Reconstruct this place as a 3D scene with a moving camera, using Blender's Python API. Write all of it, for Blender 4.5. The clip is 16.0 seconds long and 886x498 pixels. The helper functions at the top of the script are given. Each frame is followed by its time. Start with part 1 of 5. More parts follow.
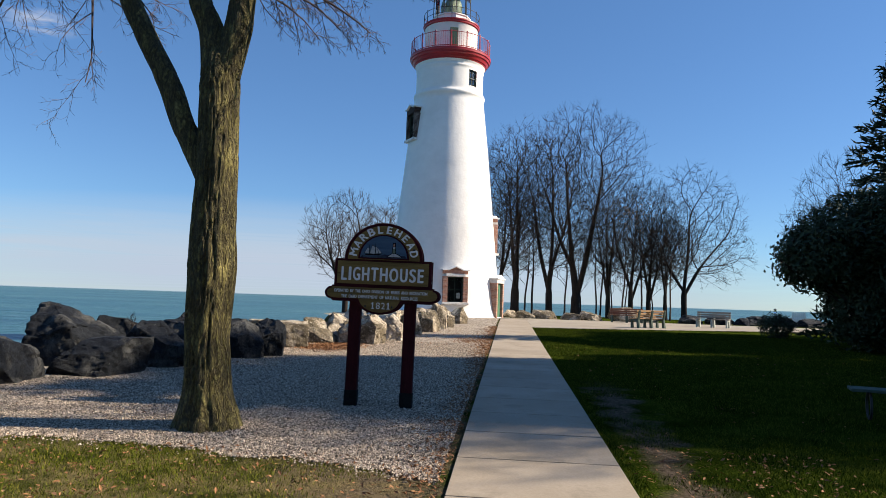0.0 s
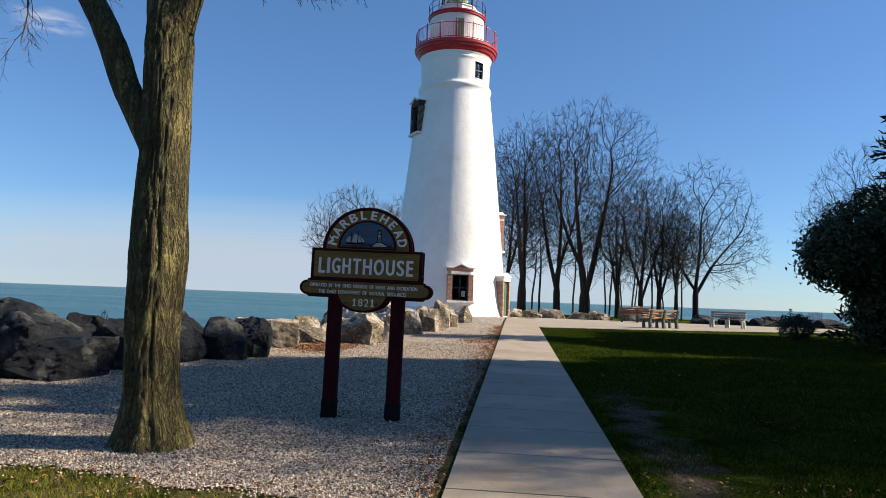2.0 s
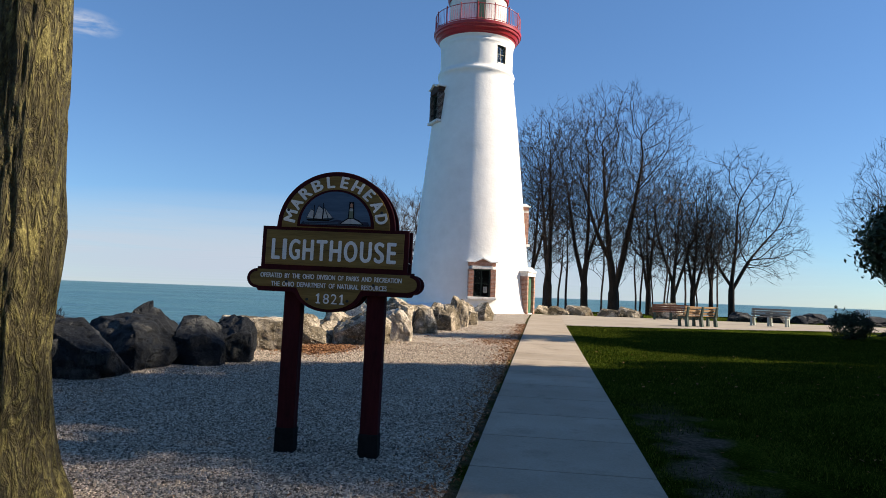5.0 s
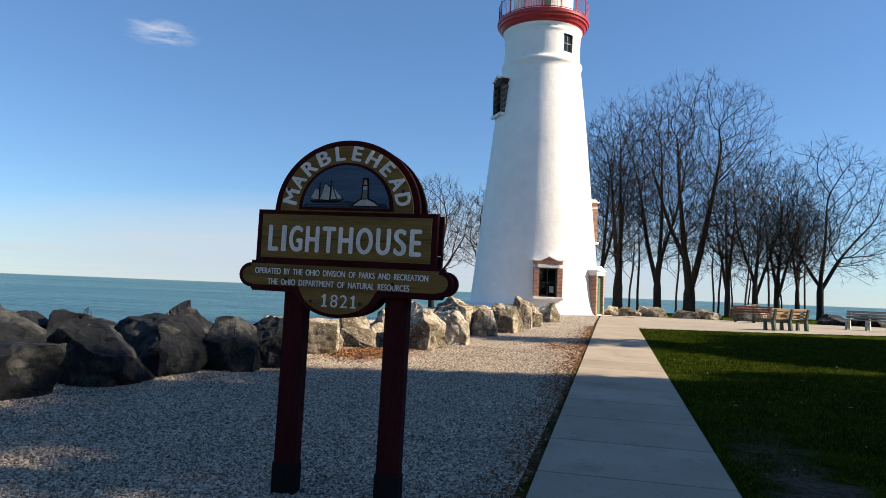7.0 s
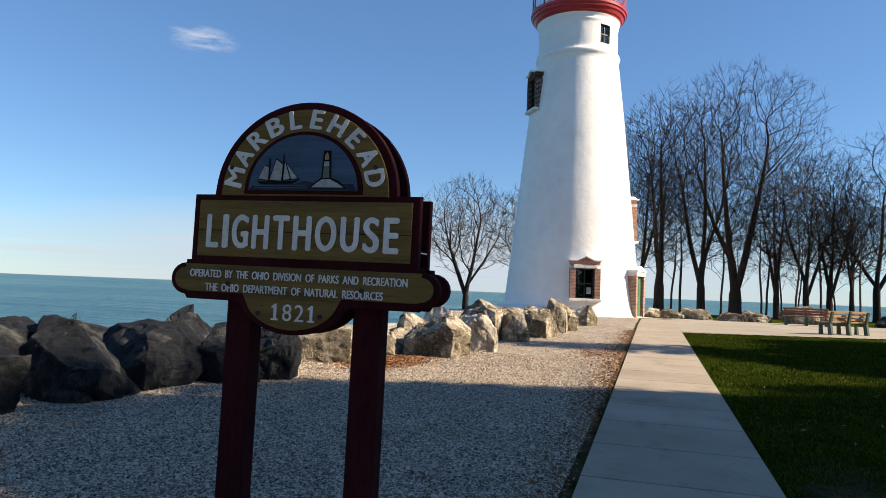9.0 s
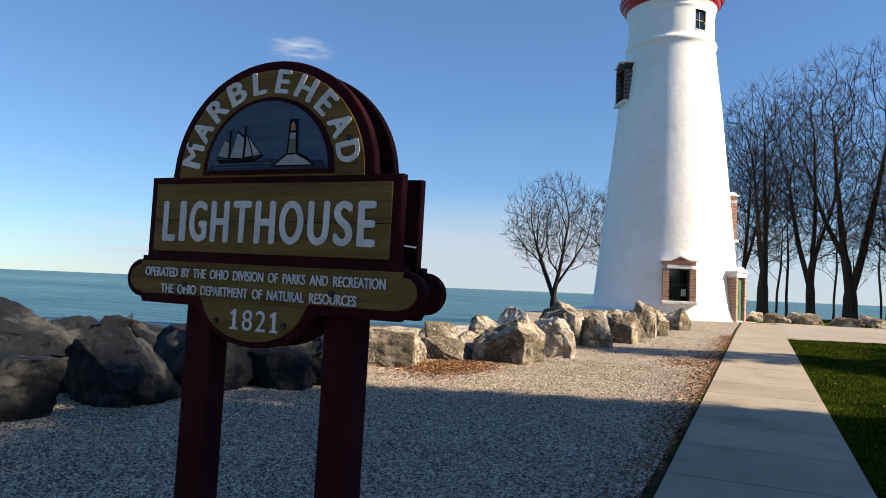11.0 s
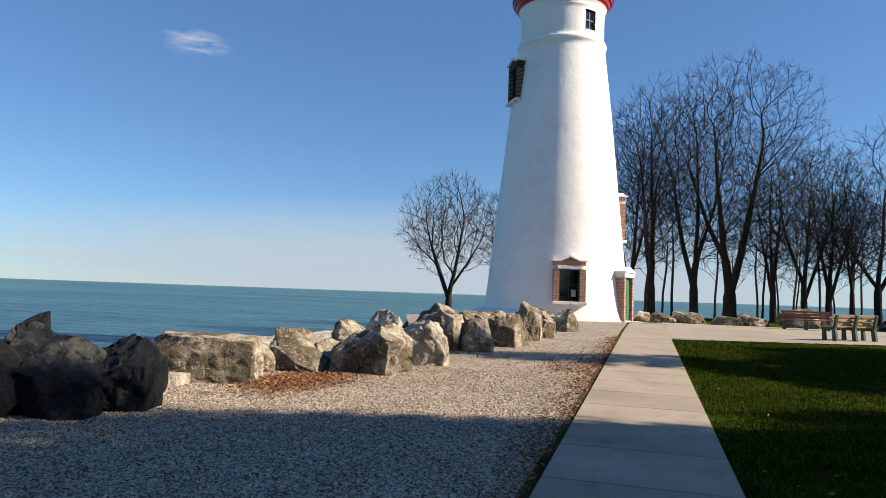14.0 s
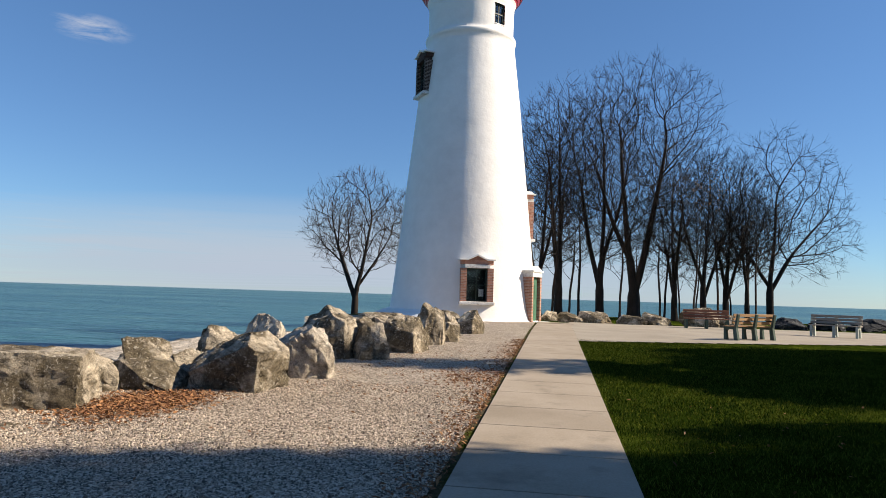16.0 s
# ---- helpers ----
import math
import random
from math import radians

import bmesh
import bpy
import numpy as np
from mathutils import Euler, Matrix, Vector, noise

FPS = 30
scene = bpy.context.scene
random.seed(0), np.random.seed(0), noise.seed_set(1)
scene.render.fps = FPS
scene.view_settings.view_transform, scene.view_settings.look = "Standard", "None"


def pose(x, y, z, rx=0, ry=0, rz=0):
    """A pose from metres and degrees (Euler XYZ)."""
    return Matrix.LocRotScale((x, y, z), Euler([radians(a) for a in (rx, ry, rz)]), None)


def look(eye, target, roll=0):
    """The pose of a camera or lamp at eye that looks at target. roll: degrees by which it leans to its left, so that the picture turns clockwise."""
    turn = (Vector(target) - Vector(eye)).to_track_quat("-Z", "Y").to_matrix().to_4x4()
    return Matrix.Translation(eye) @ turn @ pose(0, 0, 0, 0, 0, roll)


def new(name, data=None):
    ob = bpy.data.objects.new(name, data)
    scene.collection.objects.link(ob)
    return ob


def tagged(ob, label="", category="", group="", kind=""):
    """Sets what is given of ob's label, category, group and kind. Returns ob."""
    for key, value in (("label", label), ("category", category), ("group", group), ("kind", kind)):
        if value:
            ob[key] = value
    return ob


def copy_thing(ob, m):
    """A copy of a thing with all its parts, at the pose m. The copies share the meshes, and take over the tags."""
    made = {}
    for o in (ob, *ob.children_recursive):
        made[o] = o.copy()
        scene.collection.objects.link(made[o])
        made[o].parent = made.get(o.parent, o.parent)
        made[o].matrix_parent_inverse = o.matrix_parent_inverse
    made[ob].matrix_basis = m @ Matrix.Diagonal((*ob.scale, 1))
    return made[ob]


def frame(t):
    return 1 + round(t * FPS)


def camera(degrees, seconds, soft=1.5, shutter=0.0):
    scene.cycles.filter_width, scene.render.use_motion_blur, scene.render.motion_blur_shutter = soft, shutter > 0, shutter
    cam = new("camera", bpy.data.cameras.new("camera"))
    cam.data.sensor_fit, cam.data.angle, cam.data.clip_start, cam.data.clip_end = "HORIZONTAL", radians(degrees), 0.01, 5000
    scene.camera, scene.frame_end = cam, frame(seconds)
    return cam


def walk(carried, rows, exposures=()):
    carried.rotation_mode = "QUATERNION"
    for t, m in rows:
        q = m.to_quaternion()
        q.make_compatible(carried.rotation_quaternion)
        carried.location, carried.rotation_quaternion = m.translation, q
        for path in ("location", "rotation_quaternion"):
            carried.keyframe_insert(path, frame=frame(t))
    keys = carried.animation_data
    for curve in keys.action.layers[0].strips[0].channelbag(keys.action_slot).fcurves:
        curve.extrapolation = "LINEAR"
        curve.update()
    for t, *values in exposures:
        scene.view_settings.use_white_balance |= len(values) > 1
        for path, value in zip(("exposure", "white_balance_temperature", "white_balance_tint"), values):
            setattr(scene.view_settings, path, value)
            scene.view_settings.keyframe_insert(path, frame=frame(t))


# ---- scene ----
cam = camera(66.2, 16.0, 0.55)
PATH = [
    (0, (-0.324, 2.217, 1.595), (-0.52, 4.202, 1.743), 1.9),
    (0.5, (-0.277, 2.561, 1.581), (-0.481, 4.545, 1.73), 1.9),
    (1, (-0.308, 2.905, 1.57), (-0.517, 4.889, 1.715), 2.1),
    (1.5, (-0.299, 3.212, 1.559), (-0.51, 5.195, 1.706), 2.0),
    (2, (-0.265, 3.517, 1.568), (-0.483, 5.5, 1.712), 2.1),
    (2.5, (-0.305, 3.843, 1.567), (-0.53, 5.826, 1.71), 2.2),
    (3, (-0.321, 4.176, 1.551), (-0.55, 6.158, 1.691), 2.1),
    (3.2, (-0.297, 4.321, 1.569), (-0.526, 6.303, 1.708), 2.2),
    (5.3, (-0.204, 5.918, 1.564), (-0.524, 7.888, 1.692), 2.2),
    (5.5, (-0.223, 6.068, 1.566), (-0.563, 8.035, 1.693), 2.3),
    (6, (-0.229, 6.403, 1.56), (-0.598, 8.364, 1.686), 2.2),
    (6.5, (-0.181, 6.752, 1.583), (-0.619, 8.7, 1.706), 2.2),
    (7, (-0.213, 7.114, 1.585), (-0.699, 9.05, 1.706), 2.3),
    (7.5, (-0.213, 7.435, 1.593), (-0.714, 9.368, 1.714), 2.3),
    (8, (-0.178, 7.736, 1.628), (-0.708, 9.661, 1.749), 2.2),
    (8.5, (-0.228, 8.069, 1.626), (-0.803, 9.981, 1.745), 2.3),
    (9, (-0.239, 8.359, 1.636), (-0.831, 10.266, 1.755), 2.2),
    (9.5, (-0.145, 8.579, 1.659), (-0.787, 10.469, 1.779), 2.1),
    (10, (-0.14, 8.828, 1.652), (-0.875, 10.684, 1.771), 2.2),
    (10.2, (-0.15, 8.927, 1.664), (-0.914, 10.772, 1.78), 2.3),
    (12.3, (0.03, 9.976, 1.656), (-0.855, 11.766, 1.772), 2.2),
    (12.5, (0.029, 10.114, 1.657), (-0.83, 11.917, 1.772), 2.2),
    (13, (0.091, 10.445, 1.668), (-0.72, 12.269, 1.787), 2.2),
    (13.5, (0.073, 10.751, 1.655), (-0.645, 12.614, 1.777), 2.2),
    (14, (0.039, 11.091, 1.656), (-0.539, 13.001, 1.785), 2.0),
    (14.5, (0.038, 11.459, 1.68), (-0.485, 13.385, 1.81), 2.0),
    (15, (0.041, 11.821, 1.674), (-0.453, 13.754, 1.806), 1.9),
    (15.5, (0.033, 12.251, 1.709), (-0.367, 14.206, 1.841), 1.8),
    (16, (0.069, 12.619, 1.718), (-0.26, 14.587, 1.853), 1.8),
]
walk(cam, [(t, look(e, p, r)) for t, e, p, r in PATH], [(0, 0.95, 6500, 10), (3.2, 0.95, 6550, 10), (6.5, 1.1, 6850, 10), (9.5, 1.15, 7000, 10), (12.5, 1.03, 6750, 10), (14, 0.91, 6700, 10), (16, 0.84, 6650, 10)])

# ---- sky, sun ----
SUN_AZ, SUN_EL = radians(82), radians(31)      # azimuth from +y towards +x
world = bpy.data.worlds.new("world")
scene.world = world
world.use_nodes = True
wn = world.node_tree.nodes
sky = wn.new("ShaderNodeTexSky")
sky.sky_type, sky.sun_disc = "NISHITA", False
sky.sun_elevation, sky.sun_rotation = SUN_EL, SUN_AZ
sky.altitude, sky.air_density, sky.dust_density, sky.ozone_density = 180, 1.0, 0.05, 3.5
wn["Background"].inputs[1].default_value = 0.064
tint = wn.new("ShaderNodeMix")
tint.data_type, tint.blend_type = "RGBA", "MULTIPLY"
tint.inputs[0].default_value, tint.inputs[7].default_value = 1.0, (0.77, 0.97, 1.17, 1)
world.node_tree.links.new(sky.outputs[0], tint.inputs[6])
haze = wn.new("ShaderNodeMix")
haze.data_type = "RGBA"
haze.inputs[0].default_value, haze.inputs[7].default_value = 0.22, (0.9, 2.3, 5.0, 1)
world.node_tree.links.new(tint.outputs[2], haze.inputs[6])
world.node_tree.links.new(haze.outputs[2], wn["Background"].inputs[0])
sun_dir = Vector((math.sin(SUN_AZ) * math.cos(SUN_EL), math.cos(SUN_AZ) * math.cos(SUN_EL), math.sin(SUN_EL)))
sun_light = bpy.data.lights.new("sun", "SUN")
sun_light.energy, sun_light.angle, sun_light.color = 5.0, radians(0.53), (1.0, 0.875, 0.71)
sun = new("sun", sun_light)
sun.matrix_world = look(sun_dir * 80, (0, 0, 0))


# ---- materials ----
def node_mat(name):
    m = bpy.data.materials.new(name)
    m.use_nodes = True
    nt = m.node_tree
    return m, nt, nt.nodes["Principled BSDF"]


def noise_tex(nt, coords, scale, detail=4.0, rough=0.55, distort=0.0):
    n = nt.nodes.new("ShaderNodeTexNoise")
    n.inputs["Scale"].default_value, n.inputs["Detail"].default_value = scale, detail
    n.inputs["Roughness"].default_value, n.inputs["Distortion"].default_value = rough, distort
    nt.links.new(coords, n.inputs["Vector"])
    return n.outputs["Fac"]


def ramp(nt, fac, stops):
    r = nt.nodes.new("ShaderNodeValToRGB")
    els = r.color_ramp.elements
    while len(els) < len(stops):
        els.new(0.5)
    for e, (p, c) in zip(els, stops):
        e.position, e.color = p, (*c, 1) if len(c) == 3 else c
    nt.links.new(fac, r.inputs["Fac"])
    return r.outputs["Color"]


def mix(nt, fac, a, b, mode="MIX"):
    m = nt.nodes.new("ShaderNodeMix")
    m.data_type, m.blend_type = "RGBA", mode
    for sock, v in ((m.inputs[0], fac), (m.inputs[6], a), (m.inputs[7], b)):
        if isinstance(v, (int, float)):
            sock.default_value = v
        elif isinstance(v, tuple):
            sock.default_value = (*v, 1)
        else:
            nt.links.new(v, sock)
    return m.outputs[2]


def maths(nt, op, a, b=0.0, clamp=False):
    m = nt.nodes.new("ShaderNodeMath")
    m.operation, m.use_clamp = op, clamp
    for sock, v in zip(m.inputs, (a, b)):
        if isinstance(v, (int, float)):
            sock.default_value = v
        else:
            nt.links.new(v, sock)
    return m.outputs[0]


def bump(nt, bsdf, height, strength, dist):
    b = nt.nodes.new("ShaderNodeBump")
    b.inputs["Strength"].default_value, b.inputs["Distance"].default_value = strength, dist
    nt.links.new(height, b.inputs["Height"])
    nt.links.new(b.outputs[0], bsdf.inputs["Normal"])


def where(nt, world_space=True, stretch=(1, 1, 1)):
    if world_space:
        out = nt.nodes.new("ShaderNodeNewGeometry").outputs["Position"]
    else:
        out = nt.nodes.new("ShaderNodeTexCoord").outputs["Object"]
    if stretch != (1, 1, 1):
        mp = nt.nodes.new("ShaderNodeMapping")
        mp.inputs["Scale"].default_value = stretch
        nt.links.new(out, mp.inputs["Vector"])
        out = mp.outputs[0]
    return out


def surface(name, dark, light, big=1.5, fine=25.0, rough=0.8, metal=0.0, relief=0.4, depth=0.01, stretch=(1, 1, 1),
            world_space=False, spec=0.3, mottle=None, mottle_scale=4.0, mottle_at=(0.55, 0.68), per_object=0.0):
    """Two-scale mottled surface: broad tone from dark to light, fine grain, optional third colour in patches."""
    m, nt, bs = node_mat(name)
    co = where(nt, world_space, stretch)
    a, b = noise_tex(nt, co, big, 3), noise_tex(nt, co, fine, 5, 0.65)
    f = maths(nt, "ADD", maths(nt, "MULTIPLY", a, 0.55), maths(nt, "MULTIPLY", b, 0.45))
    col = ramp(nt, f, ((0.36, dark), (0.64, light)))
    if mottle:
        k = ramp(nt, noise_tex(nt, co, mottle_scale, 6, 0.7), ((mottle_at[0], (0, 0, 0)), (mottle_at[1], (1, 1, 1))))
        col = mix(nt, k, col, mottle)
    if per_object:
        info = nt.nodes.new("ShaderNodeObjectInfo")
        v = maths(nt, "ADD", maths(nt, "MULTIPLY", info.outputs["Random"], per_object), 1 - per_object / 2)
        comb = nt.nodes.new("ShaderNodeCombineColor")
        for i in range(3):
            nt.links.new(v, comb.inputs[i])
        col = mix(nt, 1.0, col, comb.outputs[0], "MULTIPLY")
    nt.links.new(col, bs.inputs["Base Color"])
    bs.inputs["Roughness"].default_value, bs.inputs["Metallic"].default_value = rough, metal
    bs.inputs["Specular IOR Level"].default_value = spec
    if relief:
        bump(nt, bs, f if fine > big else a, relief, depth)
    return m


M = {}
M["whitewash"] = surface("whitewash", (0.72, 0.7, 0.67), (0.82, 0.8, 0.77), 0.45, 1.7, 0.75, relief=0.6, depth=0.09, world_space=True)
M["white_trim"] = surface("white_trim", (0.66, 0.65, 0.62), (0.8, 0.79, 0.77), 2, 30, 0.6, relief=0.3)
M["white_stone"] = surface("white_stone", (0.55, 0.53, 0.5), (0.8, 0.78, 0.75), 3, 20, 0.8, relief=0.9, depth=0.04, mottle=(0.35, 0.3, 0.27), mottle_scale=7)
M["red_paint"] = surface("red_paint", (0.27, 0.008, 0.014), (0.4, 0.015, 0.024), 2, 25, 0.4, relief=0.15, spec=0.5)
M["brick"] = surface("brick", (0.27, 0.12, 0.075), (0.46, 0.25, 0.175), 6, 60, 0.85, relief=0.6, per_object=0.5)
M["dark_brick"] = surface("dark_brick", (0.03, 0.018, 0.015), (0.07, 0.04, 0.03), 6, 60, 0.85, relief=0.6, per_object=0.4)
M["mortar"] = surface("mortar", (0.38, 0.33, 0.29), (0.5, 0.45, 0.4), 6, 60, 0.9)
M["green_paint"] = surface("green_paint", (0.05, 0.13, 0.08), (0.08, 0.18, 0.11), 3, 30, 0.5, relief=0.2)
M["dark_green_paint"] = surface("dark_green_paint", (0.02, 0.035, 0.028), (0.035, 0.05, 0.04), 3, 30, 0.5, relief=0.2)
M["grey_green_paint"] = surface("grey_green_paint", (0.1, 0.13, 0.09), (0.16, 0.19, 0.13), 3, 30, 0.6, relief=0.2)
M["black_metal"] = surface("black_metal", (0.012, 0.012, 0.013), (0.03, 0.03, 0.03), 3, 40, 0.5, spec=0.4)
M["maroon_paint"] = surface("maroon_paint", (0.026, 0.0045, 0.0065), (0.056, 0.01, 0.0125), 3, 40, 0.8, spec=0.08, relief=0.4, depth=0.004, stretch=(1, 1, 0.25), mottle=(0.09, 0.03, 0.022), mottle_scale=9, mottle_at=(0.69, 0.76))
M["base_wrap"] = surface("base_wrap", (0.008, 0.008, 0.009), (0.02, 0.019, 0.018), 3, 40, 0.9, spec=0.05)
M["olive_wood"] = surface("olive_wood", (0.12, 0.077, 0.026), (0.24, 0.157, 0.053), 5, 40, 0.8, spec=0.1, relief=0.5, depth=0.003, stretch=(0.25, 1, 4), mottle=(0.07, 0.045, 0.02), mottle_scale=9, mottle_at=(0.6, 0.72))
M["letter_paint"] = surface("letter_paint", (0.64, 0.63, 0.6), (0.84, 0.83, 0.79), 8, 60, 0.7, relief=0.3, mottle=(0.34, 0.31, 0.26), mottle_scale=30, mottle_at=(0.66, 0.72))
M["blue_paint"] = surface("blue_paint", (0.035, 0.07, 0.12), (0.07, 0.125, 0.2), 5, 40, 0.6, relief=0.4, depth=0.003, stretch=(0.3, 1, 4))
M["sail_paint"] = surface("sail_paint", (0.3, 0.31, 0.31), (0.46, 0.47, 0.46), 20, 80, 0.8, relief=0.2, spec=0.1)
M["navy_paint"] = surface("navy_paint", (0.012, 0.016, 0.035), (0.022, 0.03, 0.055), 8, 40, 0.6)
M["concrete"] = surface("concrete", (0.27, 0.22, 0.16), (0.37, 0.31, 0.24), 0.9, 40, 0.9, relief=0.35, depth=0.006, world_space=True, mottle=(0.21, 0.175, 0.13), mottle_scale=1.7, mottle_at=(0.55, 0.75), per_object=0.1)
M["plaza"] = surface("plaza", (0.25, 0.215, 0.17), (0.36, 0.315, 0.25), 0.6, 30, 0.95, relief=0.4, depth=0.01, world_space=True)
M["soil"] = surface("soil", (0.04, 0.028, 0.02), (0.13, 0.095, 0.065), 2, 30, 0.95, relief=1.0, depth=0.03, world_space=True)
M["bark"] = surface("bark", (0.014, 0.01, 0.008), (0.042, 0.031, 0.024), 3, 20, 0.95, relief=0.8, depth=0.02, stretch=(1, 1, 0.3))
M["twig"] = surface("twig", (0.014, 0.009, 0.007), (0.036, 0.024, 0.018), 1, 10, 0.9, relief=0)
M["near_twig"] = surface("near_twig", (0.06, 0.04, 0.035), (0.13, 0.09, 0.075), 2, 20, 0.9, relief=0)
M["teak"] = surface("teak", (0.27, 0.145, 0.065), (0.46, 0.28, 0.14), 4, 40, 0.7, relief=0.4, depth=0.004, stretch=(0.3, 3, 3), per_object=0.3)
M["red_teak"] = surface("red_teak", (0.17, 0.07, 0.04), (0.3, 0.135, 0.08), 4, 40, 0.7, relief=0.4, depth=0.004, stretch=(0.3, 3, 3), per_object=0.3)
M["bench_grey"] = surface("bench_grey", (0.28, 0.31, 0.28), (0.42, 0.45, 0.4), 4, 30, 0.8, relief=0.3)
M["bench_green"] = surface("bench_green", (0.04, 0.065, 0.05), (0.07, 0.1, 0.08), 4, 30, 0.7, relief=0.3)
M["old_wood"] = surface("old_wood", (0.2, 0.17, 0.14), (0.36, 0.31, 0.26), 4, 40, 0.8, relief=0.4, depth=0.004, stretch=(0.3, 3, 3))
M["evergreen"] = surface("evergreen", (0.012, 0.022, 0.009), (0.035, 0.055, 0.02), 3, 30, 0.6, relief=0)
M["hedge"] = surface("hedge", (0.015, 0.025, 0.012), (0.04, 0.055, 0.025), 3, 30, 0.7, relief=0)


def bark_near():
    m, nt, bs = node_mat("furrowed_bark")
    co = where(nt, False, (1, 1, 0.26))
    deep = maths(nt, "ABSOLUTE", maths(nt, "SUBTRACT", noise_tex(nt, co, 9.5, 5, 0.62, 0.8), 0.5))
    furrow = ramp(nt, deep, ((0.0, (0, 0, 0)), (0.11, (1, 1, 1))))
    flake = noise_tex(nt, where(nt, False, (1, 1, 0.5)), 42, 6, 0.75, 0.4)
    tone = ramp(nt, flake, ((0.32, (0.075, 0.055, 0.026)), (0.5, (0.2, 0.17, 0.062)), (0.68, (0.45, 0.39, 0.15))))
    broad = ramp(nt, noise_tex(nt, where(nt, False, (1, 1, 0.5)), 3.5, 3), ((0.38, (0.55, 0.56, 0.48)), (0.65, (1, 1, 0.9))))
    col = mix(nt, 1.0, tone, broad, "MULTIPLY")
    col = mix(nt, maths(nt, "ADD", maths(nt, "MULTIPLY", furrow, 0.75), 0.25), (0.028, 0.02, 0.012), col)
    nt.links.new(col, bs.inputs["Base Color"])
    bs.inputs["Roughness"].default_value = 0.95
    bump(nt, bs, maths(nt, "ADD", furrow, maths(nt, "MULTIPLY", flake, 0.9)), 1.0, 0.045)
    return m


M["furrowed_bark"] = bark_near()


def stone_mat(name, fresh, weathered, grime, speck, fresh_at, specks_at, rough=0.9):
    """Broken limestone: pale fresh faces, a weathered skin, dark grime in the hollows and pale lichen specks."""
    m, nt, bs = node_mat(name)
    co = where(nt, False)
    info = nt.nodes.new("ShaderNodeObjectInfo")
    shift = nt.nodes.new("ShaderNodeVectorMath")
    shift.operation = "ADD"
    comb = nt.nodes.new("ShaderNodeCombineXYZ")
    for i in range(3):
        nt.links.new(maths(nt, "MULTIPLY", info.outputs["Random"], 40.0 + 17 * i), comb.inputs[i])
    nt.links.new(co, shift.inputs[0])
    nt.links.new(comb.outputs[0], shift.inputs[1])
    co = shift.outputs[0]
    grain = noise_tex(nt, co, 55, 6, 0.8)
    mid = noise_tex(nt, co, 9, 7, 0.75, 0.3)
    skin = ramp(nt, maths(nt, "ADD", maths(nt, "MULTIPLY", noise_tex(nt, co, 1.5, 4, 0.6, 0.4), 0.75), maths(nt, "MULTIPLY", mid, 0.25)), ((fresh_at - 0.035, (1, 1, 1)), (fresh_at + 0.035, (0, 0, 0))))
    col = mix(nt, skin, weathered, fresh)
    tone = ramp(nt, maths(nt, "ADD", maths(nt, "MULTIPLY", mid, 0.5), maths(nt, "MULTIPLY", grain, 0.5)), ((0.38, (0.22, 0.21, 0.2)), (0.5, (0.85, 0.85, 0.85)), (0.6, (1.5, 1.48, 1.44))))
    col = mix(nt, 1.0, col, tone, "MULTIPLY")
    dirty = ramp(nt, noise_tex(nt, co, 4.2, 7, 0.75, 0.6), ((0.53, (0, 0, 0)), (0.62, (1, 1, 1))))
    col = mix(nt, maths(nt, "MULTIPLY", dirty, 0.75), col, grime)
    lichen = ramp(nt, noise_tex(nt, co, 24, 3, 0.6, 0.5), ((specks_at, (0, 0, 0)), (specks_at + 0.04, (1, 1, 1))))
    patch = ramp(nt, noise_tex(nt, co, 2.6, 3), ((0.42, (0.08, 0.08, 0.08)), (0.6, (1, 1, 1))))
    col = mix(nt, maths(nt, "MULTIPLY", lichen, maths(nt, "MULTIPLY", patch, 0.85)), col, speck)
    nt.links.new(col, bs.inputs["Base Color"])
    bs.inputs["Roughness"].default_value, bs.inputs["Specular IOR Level"].default_value = rough, 0.15
    bump(nt, bs, maths(nt, "ADD", mid, maths(nt, "MULTIPLY", grain, 0.6)), 1.0, 0.06)
    return m


M["rock"] = stone_mat("rock", (0.56, 0.48, 0.37), (0.17, 0.138, 0.093), (0.04, 0.033, 0.025), (0.62, 0.56, 0.46), 0.48, 0.575)
M["pale_rock"] = stone_mat("pale_rock", (0.62, 0.55, 0.46), (0.4, 0.34, 0.27), (0.08, 0.066, 0.05), (0.66, 0.6, 0.52), 0.55, 0.66)
# the same limestone, blackened and blued: the shore's shade is put into the colour
M["darkened_rock"] = stone_mat("darkened_rock", (0.1, 0.1, 0.095), (0.02, 0.023, 0.028), (0.004, 0.004, 0.005), (0.3, 0.3, 0.29), 0.45, 0.69, 0.65)


